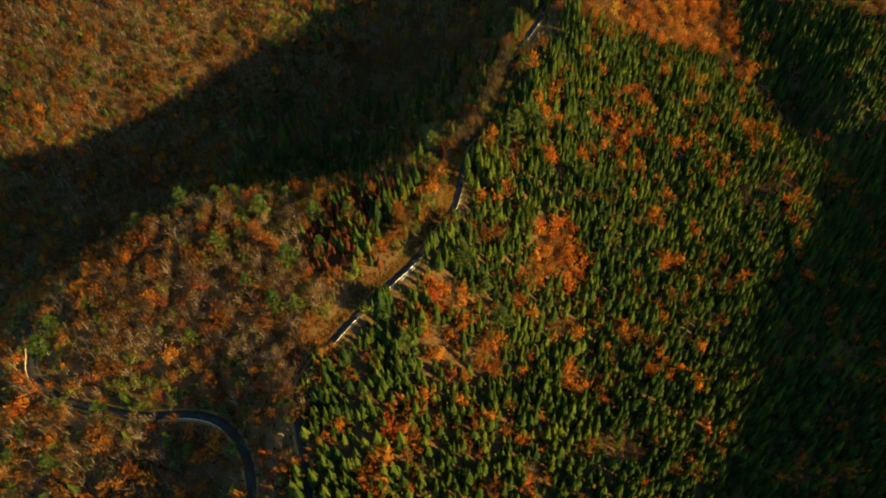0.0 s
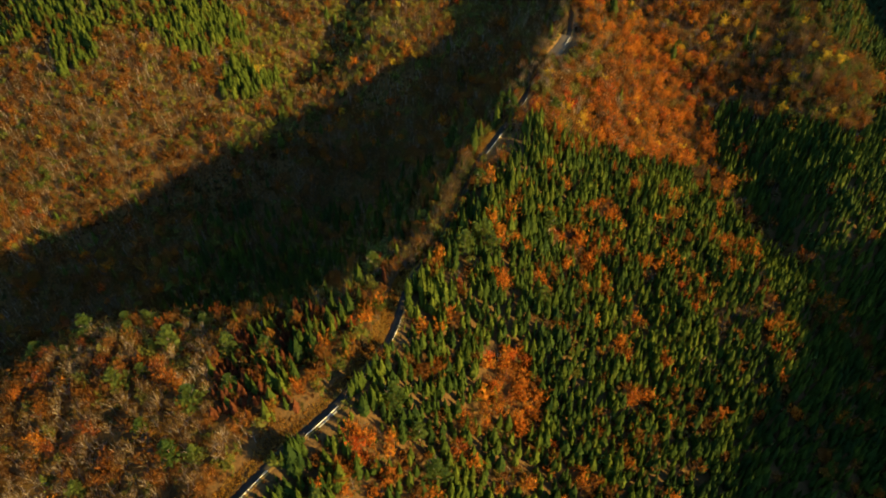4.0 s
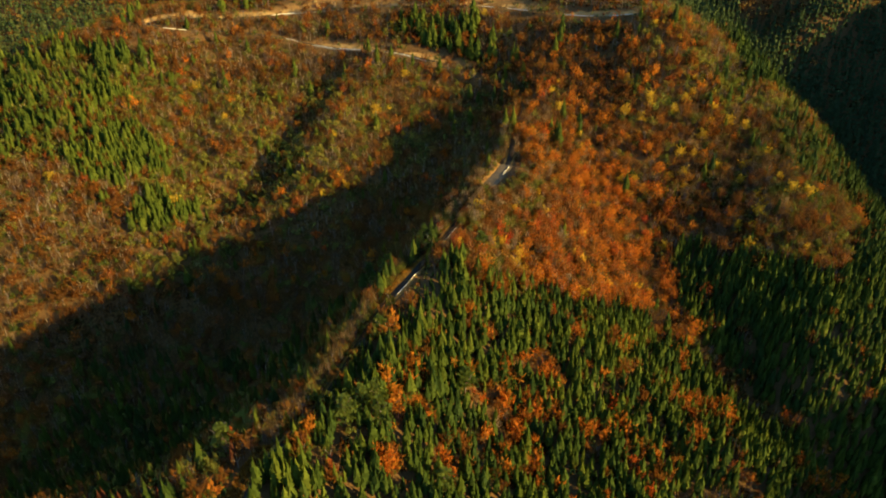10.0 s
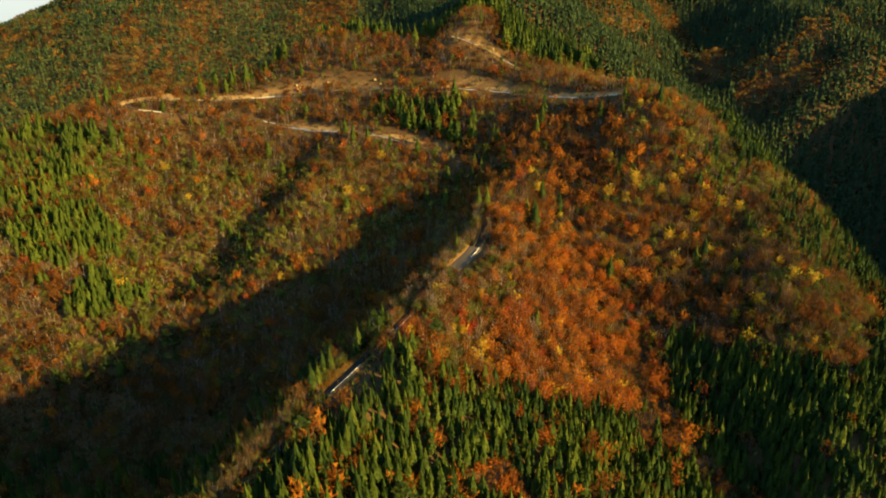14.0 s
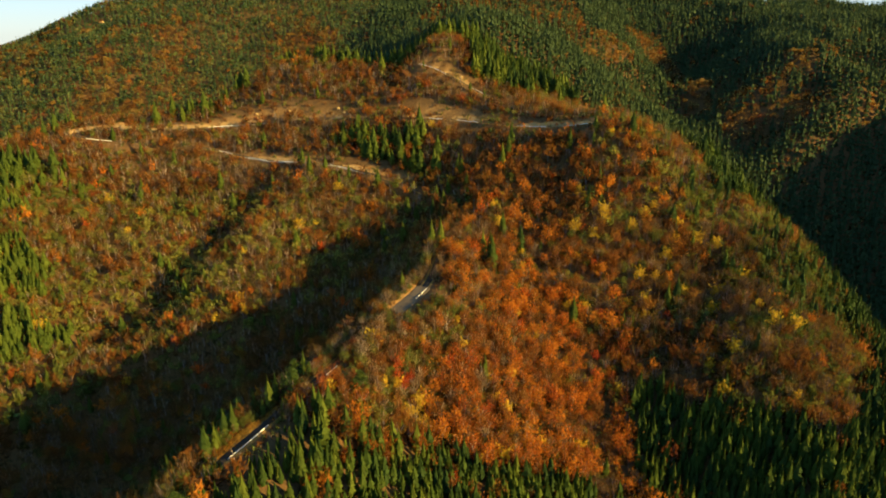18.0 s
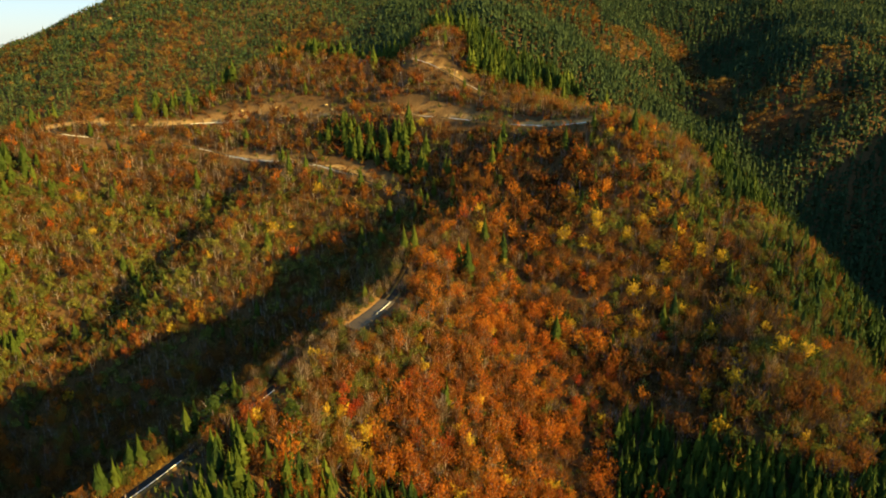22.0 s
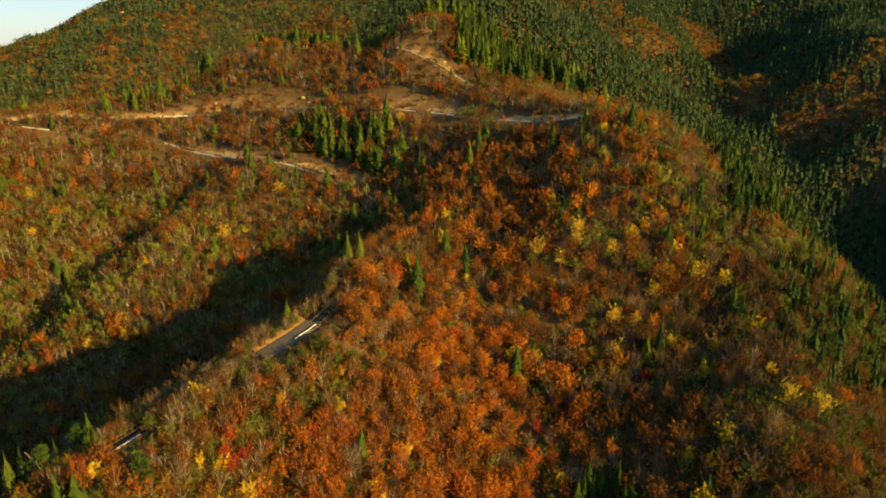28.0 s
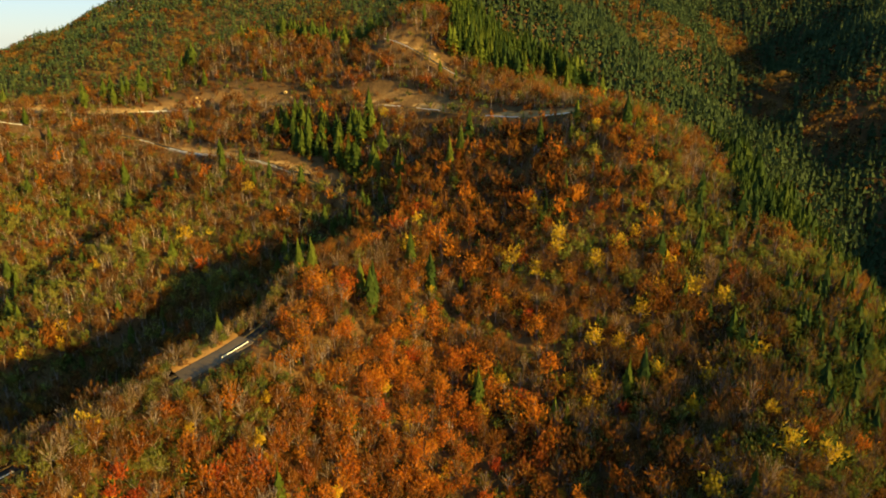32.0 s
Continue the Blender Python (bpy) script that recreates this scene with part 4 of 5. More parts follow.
# strips of dry grass west of the ridge road: from, to, near edge, far edge
GRASS_STRIPS = [((-52, 170), (12, 280), 1.9, 11.5), ((54, 392), (70, 416), 1.9, 8.0)]


def on_strip(x, y, a, b, near, far):
    line = stretch("main", a, b)
    d = np.gradient(line[:, :2], axis=0)
    n = np.c_[d[:, 1], -d[:, 0]] / np.hypot(*d.T)[:, None]
    out = np.zeros(len(x), bool)
    q = np.where((x > line[:, 0].min() - 15) & (x < line[:, 0].max() + 15) & (y > line[:, 1].min() - 15) & (y < line[:, 1].max() + 15))[0]
    dx, dy = x[q, None] - line[None, :, 0], y[q, None] - line[None, :, 1]
    j = (dx ** 2 + dy ** 2).argmin(1)
    k = np.arange(len(q))
    side = -(dx[k, j] * n[j, 0] + dy[k, j] * n[j, 1])
    wide = far * (0.72 + 0.28 * ripple(x[q], y[q], 12, 6.6))
    out[q] = (side > near) & (side < wide) & (np.hypot(dx[k, j], dy[k, j]) < far + 1)
    return out


# humped cut banks above the hill road: from, to, height
BANKS = [((-226, 766), (-168, 785), 6.2), ((-162, 787), (-100, 803), 5.1), ((-98, 804), (-52, 809), 7.8), ((-42, 808), (-14, 805), 7.0), ((-8, 804), (26, 799), 7.8),
         ((88, 789), (124, 780), 6.2), ((132, 778), (160, 767), 5.1), ((192, 748), (250, 712), 5.5), ((152, 807), (104, 827), 3.5), ((-56, 765), (10, 746), 3.1), ((34, 740), (72, 728), 3.9)]


def side_line(line, off):
    """The road line moved uphill."""
    d = np.gradient(line[:, :2], axis=0)
    n = np.c_[d[:, 1], -d[:, 0]] / np.hypot(*d.T)[:, None]
    up = [raw_height(*(line[:, :2] + n * k).T).mean() for k in (-9.0, 9.0)]
    return line[:, :2] + n * (off if up[1] > up[0] else -off)


def sun_line(x, y, line, lift):
    """The height to which trees may grow and leave a line of road in the low sun."""
    out = np.full(len(x), 99.0)
    q = np.where((x > line[:, 0].min() - 2) & (x < line[:, 0].max() + 32) & (y > line[:, 1].min() - 20) & (y < line[:, 1].max() + 4))[0]
    dx, dy = x[q, None] - line[None, :, 0], y[q, None] - line[None, :, 1]
    away = dx * 0.91 - dy * 0.41
    hides = (np.abs(dx * 0.41 + dy * 0.91) < 1.5) & (away > 1.0) & (away < 30)
    room = line[None, :, 2] + lift + 0.296 * away - height(x[q], y[q])[:, None]
    out[q] = np.maximum(1.5, np.where(hides, room, 99.0).min(1))
    return out


def clear_of_rails(x, y, size):
    """Trees stand back from the rails and stay low below the hill roads."""
    keep = np.ones(len(x), bool)
    for road_name, a, b, side in RAILS:
        line = stretch(road_name, a, b)
        ahead = np.array((0.5, -0.87)) if road_name == "main" else np.array((0.3, -0.95))
        mid = np.concatenate([line[:, :2] + ahead * k for k in ((1.5, 4.0) if road_name == "main" else (2.0,))])
        if road_name == "main" and line[:, 1].max() < 300:   # tall cedars close in on the road here
            mid = line[:, :2] + ahead * 1.6
        d = np.sqrt(((x[:, None] - mid[None, :, 0]) ** 2 + (y[:, None] - mid[None, :, 1]) ** 2).min(1))
        keep &= d > (1.9 if road_name == "main" else 3.2)
        if road_name == "hill":
            below = np.where(y < np.interp(x, np.sort(line[:, 0]), line[np.argsort(line[:, 0]), 1]), 1.0, 3.0)
            size = np.where(d < 14, size * np.clip(d * below / 14, 0.22, 1), size)
            continue
        size = np.where(d < 5, size * np.clip(d / 5, 0.55, 1), size)
        # what stands below a rail stays under the line of sight to it from the open slope
        out, rise = ((0.5, -0.87), 0.6) if line[:, 1].min() > 300 else ((0.27, -0.96), 1.15)
        dx, dy = x[:, None] - line[None, :, 0], y[:, None] - line[None, :, 1]
        away = dx * out[0] + dy * out[1]
        hides = (np.abs(dx * out[1] - dy * out[0]) < 1.5) & (away > 0) & (away < (10 if rise < 1 else 20))
        limit = np.where(hides, np.maximum(2.2, rise * away + 0.6), 99.0).min(1)
        size = np.minimum(size, limit)
        # and leaves it in the low sun
        size = np.minimum(size, sun_line(x, y, line, 1.0))
    for row in GRASS_STRIPS:
        keep &= ~on_strip(x, y, *row)
    for a, b, tall in BANKS:
        line = stretch("hill", a, b)
        edge = side_line(line, 0.95 * tall + 3.0)
        d = np.sqrt(((x[:, None] - edge[None, :, 0]) ** 2 + (y[:, None] - edge[None, :, 1]) ** 2).min(1))
        keep &= d > 0.85 * tall + 0.8
    lay = stretch("main", (112, 508), (128, 534))
    size = np.minimum(size, sun_line(x, y, lay, 0.4))
    for ahead, reach in ((0.0, 6.6), (5.0, 1.5), (11.0, 0.0), (17.0, 0.0)):
        d = np.sqrt(((x[:, None] - lay[None, :, 0] - 0.86 * ahead) ** 2 + (y[:, None] - lay[None, :, 1] + 0.5 * ahead) ** 2).min(1))
        keep &= d > reach
        size = np.where((d < 6) & (ahead > 0), np.minimum(size, 1.6 + 0.4 * ahead), size)
    return keep, size


def with_marked():
    x, y, kind, size, hue, turn, rng = plant_near()
    keep, size = clear_of_rails(x, y, size)
    new_x, new_y, new_k, new_s = [], [], [], []
    for kind_name, tall, places in MARKED:
        for a, b in places:
            keep &= np.hypot(x - a, y - b) > (2.2 if kind_name == "cedar" else 3.0)
            new_x.append(a), new_y.append(b), new_k.append(KINDS.index(kind_name)), new_s.append(tall * rng.uniform(0.88, 1.12))
    n = len(new_x)
    out = [np.r_[np.array(p, float), a[keep]] for p, a in ((new_x, x), (new_y, y), (new_s, size), (rng.uniform(0.3, 0.9, n), hue), (rng.uniform(0, 6, n), turn))]
    return out[0], out[1], np.r_[np.array(new_k), kind[keep]], out[2], out[3], out[4], n


TX, TY, TKIND, TSIZE, TTINT, TTURN, MARKED_COUNT = with_marked()
TZ = height(TX, TY) - 0.15


def forest(name, shapes, x, y, z, size, tint, turn, mats, label, category, seed=3):
    """One object of joined trees that nobody could count."""
    rng = np.random.RandomState(seed)
    pick = rng.randint(0, len(shapes), len(x))
    vs, fs, ms, ts, n = [], [], [], [], 0
    for k, (v, f, m) in enumerate(shapes):
        q = np.where(pick == k)[0]
        if not len(q):
            continue
        c, s = np.cos(turn[q])[:, None], np.sin(turn[q])[:, None]
        sq = (size[q] * rng.uniform(0.85, 1.2, len(q)))[:, None]
        vx = (v[None, :, 0] * c - v[None, :, 1] * s) * sq + x[q][:, None]
        vy = (v[None, :, 0] * s + v[None, :, 1] * c) * sq + y[q][:, None]
        vz = v[None, :, 2] * size[q][:, None] + z[q][:, None]
        vs.append(np.stack([vx, vy, vz], -1).reshape(-1, 3))
        fs.append((f[None] + (np.arange(len(q)) * len(v))[:, None, None] + n).reshape(-1, 3))
        ms.append(np.tile(m, len(q)))
        ts.append(np.repeat(1.001 + 0.998 * tint[q], len(f)))
        n += len(q) * len(v)
    if not vs:
        return None
    me = mesh_from(name, np.concatenate(vs), np.concatenate(fs), mats, np.concatenate(ms), np.concatenate(ts))
    return tagged(new(name, me), label, category, kind="stuff")


SHAPES = dict(
    cedar=[cedar_shape(s, slim=(0.125, 0.145, 0.165)[s % 3]) for s in range(8)],
    rust=[tree_shape(20 + s, 52, 0.68, 0.092, 0.60, 6, limbs_shown=s % 2 == 0) for s in range(8)],
    glow=[tree_shape(40 + s, 64, 0.68, 0.086, 0.62, 6, limbs_shown=s % 2 == 0) for s in range(8)],
    bare=[bare_shape(60 + s, 3, 1, 26) for s in range(8)],
    olive=[tree_shape(80 + s, 46, 0.74, 0.102, 0.70, 7, limbs_shown=False) for s in range(6)],
    yellow=[tree_shape(100 + s, 90, 0.60, 0.076, 0.7, 7) for s in range(4)],
    maroon=[cedar_shape(120 + s, 6, 6, 0.16) for s in range(4)],
    pine=[pine_shape(140 + s) for s in range(4)],
    red=[tree_shape(160 + s, 64, 0.68, 0.086, 0.62, 6) for s in range(4)])
FINE = dict(
    rust=[tree_shape(420 + s, 230, 0.66, 0.047, 0.58, 8) for s in range(8)],
    glow=[tree_shape(440 + s, 250, 0.66, 0.047, 0.60, 8) for s in range(8)],
    bare=[bare_shape(460 + s, 8, 3, 90) for s in range(8)],
    olive=[tree_shape(480 + s, 130, 0.74, 0.064, 0.70, 8) for s in range(6)])
WOOD_NAMES = dict(
    cedar=("cedar_plantation", "dense slender green cedars on a steep slope", "cedar forest"),
    rust=("autumn_wood", "rust-brown autumn broadleaf wood on a mountainside", "autumn forest"),
    glow=("orange_wood", "bright orange autumn broadleaf wood", "autumn forest"),
    bare=("leafless_wood", "leafless grey-brown trees with fine twigs", "bare forest"),
    olive=("evergreen_scrub", "olive-green scrub and broadleaf evergreens", "scrub"),
    yellow=("yellow_wood", "scattered yellow-leaved trees among brown wood", "yellow trees"),
    maroon=("russet_conifers", "russet-brown small conifers beside the ridge road", "conifers"),
    pine=("pine_wood", "scattered green pines with flat layered boughs", "pines"),
    red=("red_wood", "scattered red-leaved maples among brown wood", "red trees"))

# the trees that stand singly as things: a stretch of the plan for each kind
SINGLE = dict(cedar=(62, 372, 280), rust=(138, 478, 220), glow=(150, 472, 180), bare=(130, 480, 200), olive=(120, 470, 110), yellow=(220, 560, 40), maroon=(-40, 240, 60), pine=(0, 280, 50), red=(160, 480, 20))
single = np.zeros(len(TX), bool)
single[:MARKED_COUNT] = True
for k, kind_name in enumerate(KINDS):
    a, b, count = SINGLE[kind_name]
    q = np.where(TKIND == k)[0]
    single[q[np.argsort(np.hypot(TX[q] - a, TY[q] - b))[:count]]] = True

for k, kind_name in enumerate(KINDS):
    broad = (TKIND == 0) & (TY > 480) & (TX < 150) & (k == 0)
    fine = (TX > np.interp(TY, CREST_Y, CREST_X) - 30) & (TX < 370) & (TY > 395) & (TY < 610) | (TX < -58) & (TX > -175) & (TY > 130) & (TY < 262) if kind_name in FINE else np.zeros(len(TX), bool)
    q = np.where((TKIND == k) & ~single & ~fine & ~broad)[0]
    forest(WOOD_NAMES[kind_name][0], SHAPES[kind_name], TX[q], TY[q], TZ[q], TSIZE[q], TTINT[q], TTURN[q], [LEAF[kind_name], BARK], *WOOD_NAMES[kind_name][1:], seed=k)
    q = np.where((TKIND == k) & ~single & fine)[0]
    if k == 0:
        b = np.where(broad & ~single)[0]
        forest("broad_cedars", [cedar_shape(700 + n, 10, 6, 0.18) for n in range(5)], TX[b], TY[b], TZ[b], TSIZE[b], 0.5 + 0.48 * TTINT[b], TTURN[b], [CEDAR_LEAF, BARK], "tall broad green cedars on the hillside", "cedar forest", seed=8)
    if len(q):
        forest("flank_" + WOOD_NAMES[kind_name][0], FINE[kind_name], TX[q], TY[q], TZ[q], TSIZE[q], TTINT[q], TTURN[q], [LEAF[kind_name], BARK], WOOD_NAMES[kind_name][1] + " on the near flank", WOOD_NAMES[kind_name][2], seed=k)

# ---- undergrowth that closes the gaps between the crowns ----
ux, uy, urng = scatter(-425, 470, 90, 900, 3.7, 77)
keep = near_zone(ux, uy)
ux, uy = ux[keep], uy[keep]
d, _ = road_near(ux, uy)
uw = wood(ux, uy)
for row in GRASS_STRIPS:
    d[on_strip(ux, uy, *row)] = 0
keep = (d > np.where(uy > 700, 4.8, 2.9)) & (uw[:, 0] < 0.6) & (bareness(ux, uy) < 0.75) & (urng.rand(len(ux)) < 0.95)
ux, uy = ux[keep], uy[keep]
# closer on the brow under the ridge road
bx, by, _ = scatter(86, 215, 432, 520, 2.9, 78)
d, _ = road_near(bx, by)
keep = (bx > np.interp(by, CREST_Y, CREST_X) + 3) & (d > 2.9)
ux, uy = np.r_[ux, bx[keep]], np.r_[uy, by[keep]]
keep, us = clear_of_rails(ux, uy, urng.uniform(2.6, 5.0, len(ux)))
keep |= (uy > 640) & (urng.rand(len(ux)) < 0.55)   # scrub creeps over the cut banks
ux, uy, us = ux[keep], uy[keep], us[keep]
uz, um = height(ux, uy) - 0.2, urng.rand(len(ux))
for bush_name, share, leaf, bush_label in (("rusty_undergrowth", um < 0.6, RUST_LEAF, "low rust-brown shrubs between the trees"), ("green_undergrowth", um >= 0.6, OLIVE_LEAF, "low olive-green shrubs between the trees")):
    q = np.where(share)[0]
    forest(bush_name, [tree_shape(500 + s, 8, 1.1, 0.27, 0.75, 5, limbs_shown=False) for s in range(5)], ux[q], uy[q], uz[q], us[q],
           urng.uniform(0, 0.6, len(q)), urng.uniform(0, 6.3, len(q)), [leaf], bush_label, "undergrowth", seed=60)


# ---- dry grass beside the ridge road ----
def tussock(seed):
    """A clump of arching grass blades."""
    rng = np.random.RandomState(seed)
    a, r = rng.uniform(0, 6.3, 12), rng.uniform(0.25, 0.75, 12)
    base = np.c_[0.3 * np.cos(a), 0.3 * np.sin(a), np.zeros(12)]
    tip = np.c_[r * np.cos(a), r * np.sin(a), rng.uniform(0.6, 1.1, 12)]
    side = np.c_[-np.sin(a), np.cos(a), np.zeros(12)] * 0.22
    v = np.stack([base + side, base - side, tip], 1).reshape(-1, 3)
    return v, np.arange(36).reshape(-1, 3), np.zeros(12)


sx, sy, srng = scatter(-75, 80, 160, 425, 0.85, 91)
keep = np.zeros(len(sx), bool)
for row in GRASS_STRIPS:
    keep |= on_strip(sx, sy, *row)
sx, sy = sx[keep], sy[keep]
forest("roadside_grass", [tussock(s) for s in range(5)], sx, sy, height(sx, sy) - 0.05, srng.uniform(0.9, 1.9, len(sx)), np.clip(0.5 + 0.4 * ripple(sx, sy, 6, 1.9) + srng.normal(0, 0.15, len(sx)), 0, 1),
       srng.uniform(0, 6.3, len(sx)), [GRASS], "dry orange grass on the bank beside the ridge road", "grass", seed=70)


# ---- far woods ----
def plant_far(x0, x1, y0, y1, step, seed):
    x, y, rng = scatter(x0, x1, y0, y1, step, seed)
    keep = ~near_zone(x, y)
    keep &= x > np.interp(y, [60, 400, 1000, 1600], [-330, -520, -850, -1200])
    keep &= x < np.interp(y, [60, 300, 500, 1000, 1700], [420, 470, 560, 850, 1150])
    keep &= (y > 905) | (rng.rand(len(x)) < np.where((x > 380) | (x < -200) & (y > 200), 1.0, 0.5))
    x, y = x[keep], y[keep]
    w = wood(x, y)
    kind = (w.cumsum(1) < rng.rand(len(x))[:, None]).sum(1).clip(0, len(KINDS) - 1)
    return x, y, height(x, y) - 0.3, kind, rng


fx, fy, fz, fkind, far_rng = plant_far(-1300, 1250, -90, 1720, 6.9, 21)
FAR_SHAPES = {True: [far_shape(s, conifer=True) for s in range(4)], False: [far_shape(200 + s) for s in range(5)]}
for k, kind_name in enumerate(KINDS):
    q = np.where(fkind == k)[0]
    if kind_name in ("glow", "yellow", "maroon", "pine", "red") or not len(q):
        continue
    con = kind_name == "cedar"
    # Cedar tint: dark end north-east, lighter north-west as haze put into the colour.
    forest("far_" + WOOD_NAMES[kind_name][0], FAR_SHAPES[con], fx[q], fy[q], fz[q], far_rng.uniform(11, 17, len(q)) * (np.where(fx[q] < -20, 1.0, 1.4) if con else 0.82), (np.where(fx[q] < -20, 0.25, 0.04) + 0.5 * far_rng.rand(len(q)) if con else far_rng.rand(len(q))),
           far_rng.uniform(0, 6.3, len(q)), [dict(olive=HAZED_LEAF, cedar=HAZED_CEDAR).get(kind_name, LEAF[kind_name])], "distant " + WOOD_NAMES[kind_name][1], WOOD_NAMES[kind_name][2], seed=40 + k)

# ---- single trees ----
TREE_NAMES = dict(
    cedar=("cedar_tree", "slender green cedar with drooping sprays", "cedar tree", "cedars on the slope below the road"),
    rust=("autumn_tree", "rust-brown autumn tree with thinning leaves", "autumn tree", "rust-brown autumn trees"),
    glow=("orange_tree", "bright orange autumn tree with a full crown", "autumn tree", "orange autumn trees"),
    bare=("leafless_tree", "leafless tree with pale limbs and fine twigs", "bare tree", "leafless trees"),
    olive=("evergreen_tree", "low olive-green evergreen tree in autumn wood", "evergreen tree", "olive evergreen trees"),
    yellow=("yellow_tree", "yellow-leaved tree among brown autumn wood", "yellow tree", "yellow trees"),
    maroon=("russet_conifer", "small russet-brown conifer near the ridge road", "conifer", "russet conifers"),
    pine=("pine_tree", "green pine with flat layered boughs", "pine tree", "pines"),
    red=("red_tree", "red-leaved maple among orange autumn wood", "red tree", "red maples"))


def tree_model(kind_name, variant):
    """One tree: trunk with its limbs, and crown."""
    if kind_name == "cedar":
        v, f, m = joined([(*cedar_shape(300 + variant, 13, 8, (0.135, 0.15, 0.17)[variant % 3])[:2], 0), (*cedar_stem()[:2], 1)])
    elif kind_name == "maroon":
        v, f, m = joined([(*cedar_shape(320 + variant, 9, 7, 0.16)[:2], 0), (*cedar_stem()[:2], 1)])
    elif kind_name == "bare":
        v, f, m = bare_shape(340 + variant, 10, 3, 130, False)
    elif kind_name == "pine":
        v, f, m = pine_shape(360 + variant, 300)
    else:
        v, f, m = tree_shape(380 + variant + 10 * KINDS.index(kind_name), 230, 0.66, 0.050, 0.62, 9, False)
    root = new(TREE_NAMES[kind_name][0])
    tagged(root, *TREE_NAMES[kind_name][1:])
    for name, slot, mat in (("crown", 0, LEAF[kind_name]), ("trunk", 1, BARK)):
        fs = f[m == slot]
        used, inv = np.unique(fs, return_inverse=True)
        part(name, mesh_from(name, v[used], inv.reshape(-1, 3), [mat]), root)
    return root


for k, kind_name in enumerate(KINDS):
    models = []
    for n, i in enumerate(np.where((TKIND == k) & single)[0]):
        place = pose(TX[i], TY[i], TZ[i], 0, 0, math.degrees(TTURN[i])) @ Matrix.Diagonal((TSIZE[i], TSIZE[i], TSIZE[i], 1))
        if n < 6:
            root = tree_model(kind_name, n)
            root.matrix_basis = place
            models.append(root)
        else:
            made = copy_thing(models[n % 6], pose(TX[i], TY[i], TZ[i], 0, 0, math.degrees(TTURN[i])))
            made.scale = (TSIZE[i],) * 3


# ---- guard rails ----
def offset_line(line, off):
    d = np.gradient(line[:, :2], axis=0)
    n = np.c_[d[:, 1], -d[:, 0]] / np.hypot(*d.T)[:, None]
    return np.c_[line[:, :2] + n * off, line[:, 2]]


def box_mesh(name, sx, sy, sz, mat, bevel=0.02):
    """A bevelled block standing on its base."""
    bm = bmesh.new()
    bmesh.ops.create_cube(bm, size=1.0)
    bmesh.ops.scale(bm, vec=(sx, sy, sz), verts=bm.verts)
    bmesh.ops.translate(bm, vec=(0, 0, sz / 2), verts=bm.verts)
    bmesh.ops.bevel(bm, geom=bm.edges[:], offset=bevel, segments=1, affect="EDGES")
    me = bpy.data.meshes.new(name)
    bm.to_mesh(me)
    bm.free()
    me.materials.append(mat)
    return me


POST_MESH = box_mesh("post", 0.13, 0.13, 1.05, WHITE_STEEL)
# cross-section of the rail: sideways, height
RAIL_PROFILE = [(0.0, 0.36), (0.07, 0.42), (0.07, 0.49), (0.0, 0.55), (0.0, 0.61), (0.07, 0.67), (0.07, 0.74), (0.0, 0.80)]


def guardrail(road_name, a, b, side):
    line = stretch(road_name, a, b)
    half = dict(main=1.75, hill=2.0, loop=2.1)[road_name]
    if side == 0:   # the downhill side
        right, left = offset_line(line, 9.0), offset_line(line, -9.0)
        side = -1 if raw_height(right[:, 0], right[:, 1]).mean() > raw_height(left[:, 0], left[:, 1]).mean() else 1
    edge = offset_line(line, side * (half + 0.45))
    root = new("guardrail")
    root.location = (float(edge[0, 0]), float(edge[0, 1]), float(edge[0, 2]))
    tagged(root, "white steel guardrail on posts beside the mountain road", "guardrail", "guardrails along the mountain roads")
    v, f = ribbon(edge, [(side * o, h) for o, h in RAIL_PROFILE])
    back, g = ribbon(edge, [(-side * 0.02, 0.36), (-side * 0.02, 0.80)])
    base = np.array(root.location)
    part("rail", mesh_from("rail", np.concatenate([v, back]) - base, np.concatenate([f, g + len(v)]), [WHITE_STEEL]), root, "white corrugated steel rail")
    for k in range(0, len(edge), 2):
        post = part("post", POST_MESH, root)
        post.location = (edge[k, 0] - base[0], edge[k, 1] - base[1], edge[k, 2] - 0.3 - base[2])
    return root


for rail_row in RAILS:
    guardrail(*rail_row)


# ---- pull-out on the ridge, and walls under the road ----
lay = stretch("main", (112, 508), (128, 534))
v, f = ribbon(lay, [(-5.4, 0.02), (-4.6, 0.135), (0, 0.15), (2.6, 0.13), (3.9, 0.06), (4.1, -0.6)])
tagged(new("pullout", mesh_from("pullout", v, f, [WORN_ASPHALT], smooth=True)), "grey asphalt pull-out beside the ridge road", "road", kind="structure")
v, f = ribbon(lay, [(-12.0, -0.6), (-10.2, 1.5), (-7.6, 1.0), (-5.3, 0.10)])
tagged(new("grass_bank", mesh_from("grass_bank", v, f, [BANK], smooth=True)), "bank of dry orange grass beside the pull-out", "grass", kind="structure")


def retaining_wall(road_name, a, b, side, deep):
    line = stretch(road_name, a, b)
    edge = offset_line(line, side * 2.75)
    outer, inner = (side * 0.55, side * -0.15)
    rows = sorted([(outer + side * 0.35, -deep), (outer, 0.12), (inner, 0.12), (inner, -0.6)]) if side > 0 else [(inner, -0.6), (inner, 0.12), (outer, 0.12), (outer + side * 0.35, -deep)]
    if side > 0:
        rows = [(inner, -0.6), (inner, 0.12), (outer, 0.12), (outer + 0.35, -deep)]
    v, f = ribbon(edge, rows)
    root = new("retaining_wall")
    root.location = tuple(float(c) for c in edge[0])
    tagged(root, "low weathered concrete retaining wall below the road", "wall", "retaining walls")
    part("wall_face", mesh_from("wall_face", v - np.array(root.location), f, [CONCRETE]), root)
    return root


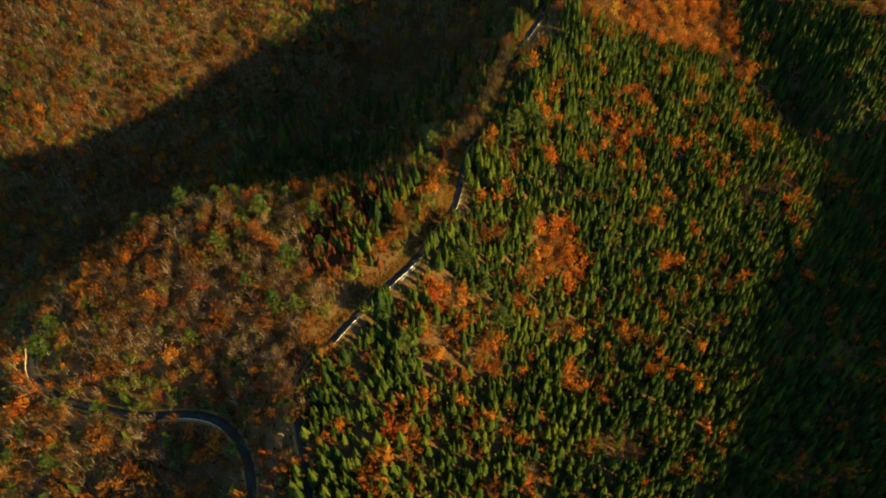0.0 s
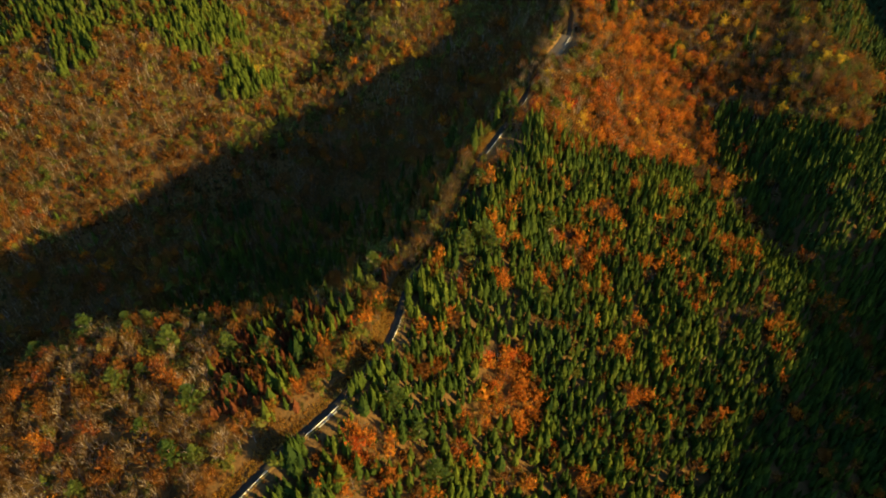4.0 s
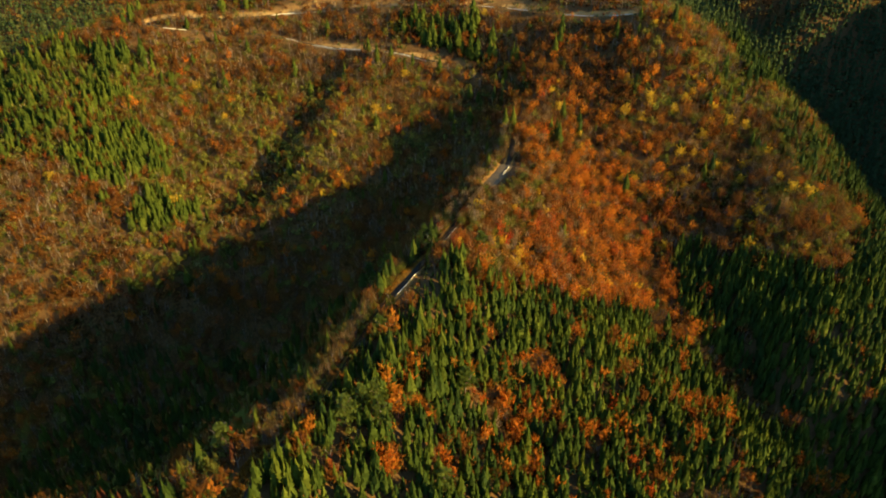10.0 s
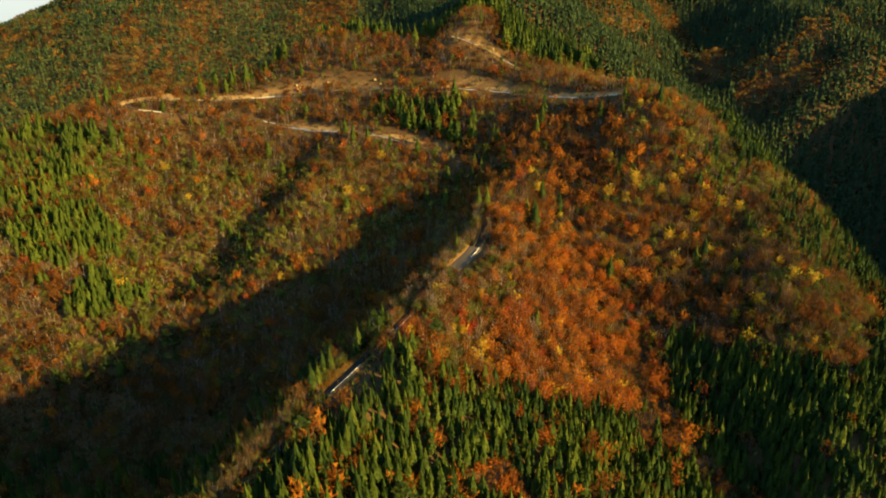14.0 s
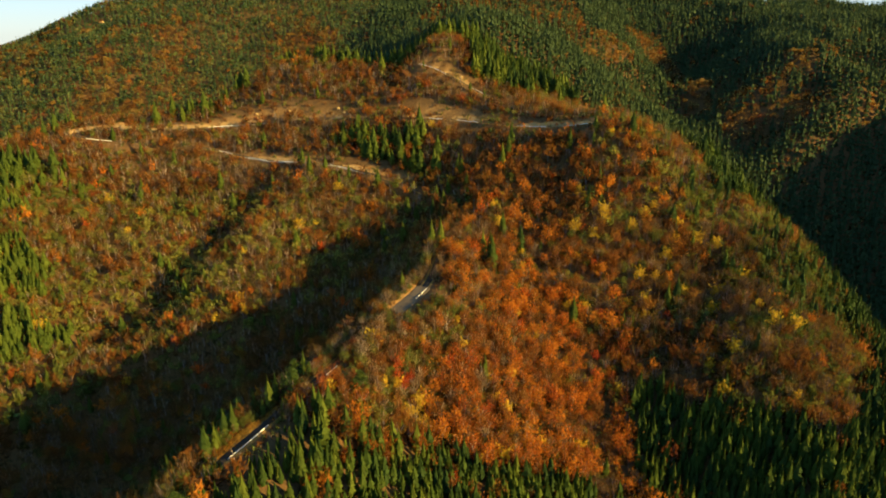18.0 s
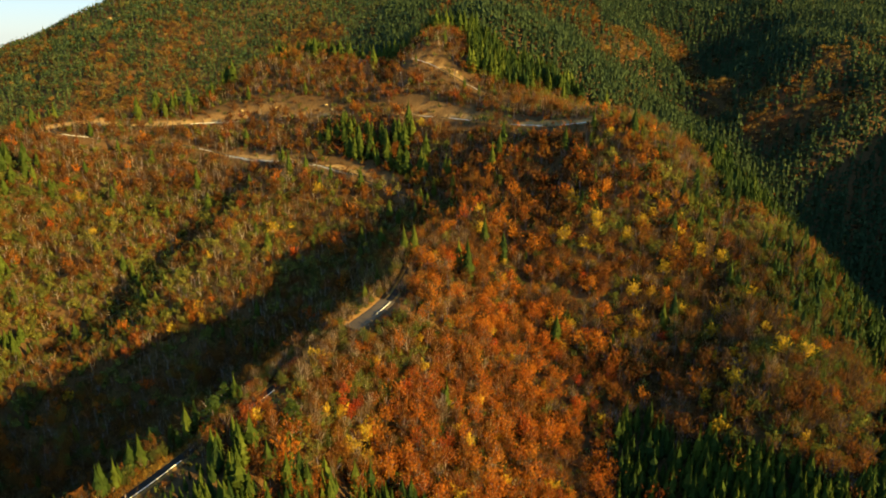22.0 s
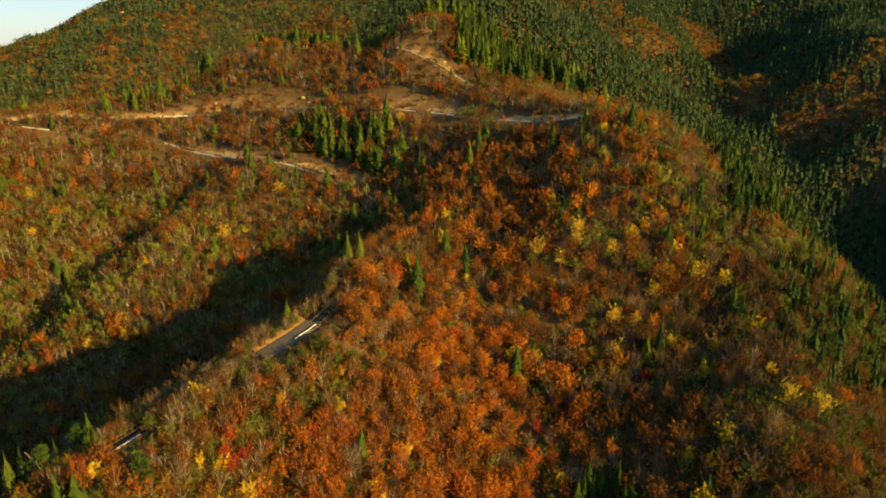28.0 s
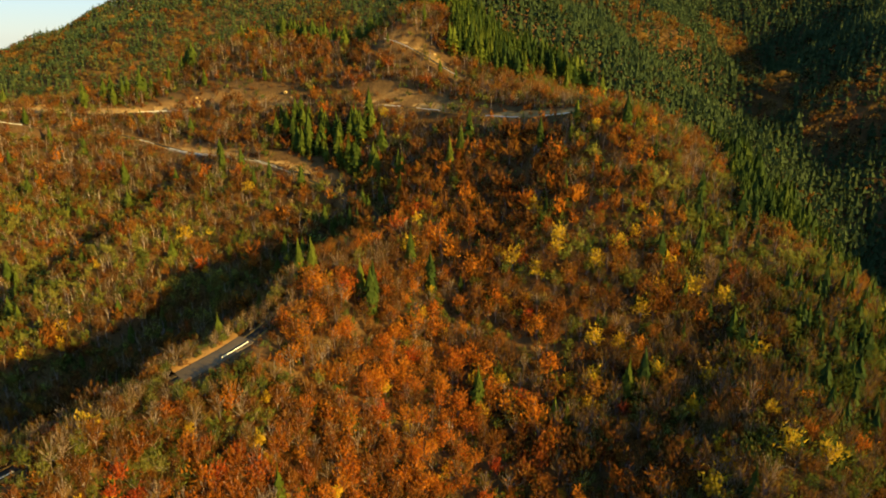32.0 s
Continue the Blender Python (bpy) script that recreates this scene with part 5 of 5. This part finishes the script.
retaining_wall("main", (-22, 198), (-15, 203), 1, 1.5)
retaining_wall("hill", (60, 733), (-60, 766), -1, 0.9)
retaining_wall("hill", (-95, 804), (-40, 808), 1, 0.9)


# ---- cut banks above the hill road ----
def cut_bank(road_name, a, b, tall, seed):
    """A humped bank of dry grass and earth on the uphill side of a road."""
    line = stretch(road_name, a, b)
    right, left = offset_line(line, 9.0), offset_line(line, -9.0)
    side = 1 if raw_height(right[:, 0], right[:, 1]).mean() > raw_height(left[:, 0], left[:, 1]).mean() else -1
    u = np.linspace(0, 1, len(line))
    hump = tall * (0.25 + 0.75 * np.sin(np.pi * u) ** 0.6) * (0.85 + 0.25 * ripple(line[:, 0], line[:, 1], 9, seed))
    rows = []
    for k, s in enumerate((0.0, 0.06, 0.28, 0.52, 0.76, 0.95, 1.0, 0.8, -0.3)):
        out = 2.9 + 1.6 * hump * min(1.0, k / 6) + (0, 0, 0, 0, 0, 0, 0, 2.2, 5.0)[k]
        d = np.gradient(line[:, :2], axis=0)
        n = np.c_[d[:, 1], -d[:, 0]] / np.hypot(*d.T)[:, None] * side
        out = out + 0.5 * ripple(line[:, 0], line[:, 1] + k * 5.0, 5, seed + k) + 0.45 * ripple(line[:, 0] + 9.0 * k, line[:, 1], 2.2, seed - k)
        rows.append(np.c_[line[:, :2] + n * out[:, None], line[:, 2] - 0.3 + hump * s + 0.35 * ripple(line[:, 0] + 3.0 * k, line[:, 1], 4, seed) * (0 < k < 7)])
    m = len(line)
    f = np.concatenate([np.c_[np.arange(m - 1) + k * m, np.arange(m - 1) + (k + 1) * m, np.arange(1, m) + (k + 1) * m, np.arange(1, m) + k * m] for k in range(len(rows) - 1)])
    tagged(new("cut_bank", mesh_from("cut_bank", np.concatenate(rows), f, [BANK, EARTH], (np.arange(len(f)) // (m - 1) < 4) * 1, smooth=True)), "humped bank of dry tan grass above the hill road", "bank", kind="structure")


for k, (a, b, tall) in enumerate(BANKS):
    cut_bank("hill", a, b, tall, 1.7 * k)


# ---- rocks on the cut slopes ----
def rock_mesh(seed):
    bm = bmesh.new()
    bmesh.ops.create_icosphere(bm, subdivisions=2, radius=1.0)
    off = Vector((seed * 3.1, seed * 1.7, 0))
    for w in bm.verts:
        k = 0.75 + 0.5 * noise.noise(w.co * 1.3 + off) + 0.22 * noise.noise(w.co * 3.1 + off)
        w.co = Vector((w.co.x * k, w.co.y * k * 0.8, max(w.co.z, -0.5) * k * 0.8))
    me = bpy.data.meshes.new("rock")
    bm.to_mesh(me)
    bm.free()
    me.materials.append(ROCK)
    return me


ROCK_MESHES = [rock_mesh(k) for k in range(5)]
ROCK_PLACES = [(-60, 815, 3.0), (-56, 817, 2.0), (-64, 818, 1.9), (-160, 792, 1.2), (-140, 797, 1.1), (-120, 803, 1.3), (-100, 811, 1.0), (-215, 775, 1.0),
               (-190, 784, 1.8), (262, 722, 2.2), (268, 718, 2.6), (256, 727, 1.7), (20, 811, 2.2), (26, 808, 1.6), (-30, 816, 1.7), (140, 820, 2.0),
               (-528, 1408, 9), (-515, 1412, 7), (-540, 1400, 8), (-500, 1380, 6), (-488, 1372, 5), (222, 1254, 6), (232, 1250, 5), (215, 1258, 5)]
for k, (a, b, r) in enumerate(ROCK_PLACES):
    ob = new("rock", ROCK_MESHES[k % 5])
    ob.location = (a, b, float(height(a, b)[0]) + 0.1 * r)
    ob.scale = (r, r, r * (2.4 if k == 0 else 1.0))
    ob.rotation_euler = (0, 0, k * 1.9)
    tagged(ob, "tan weathered rock on a bare cut slope", "rock", "rocks on the slopes")
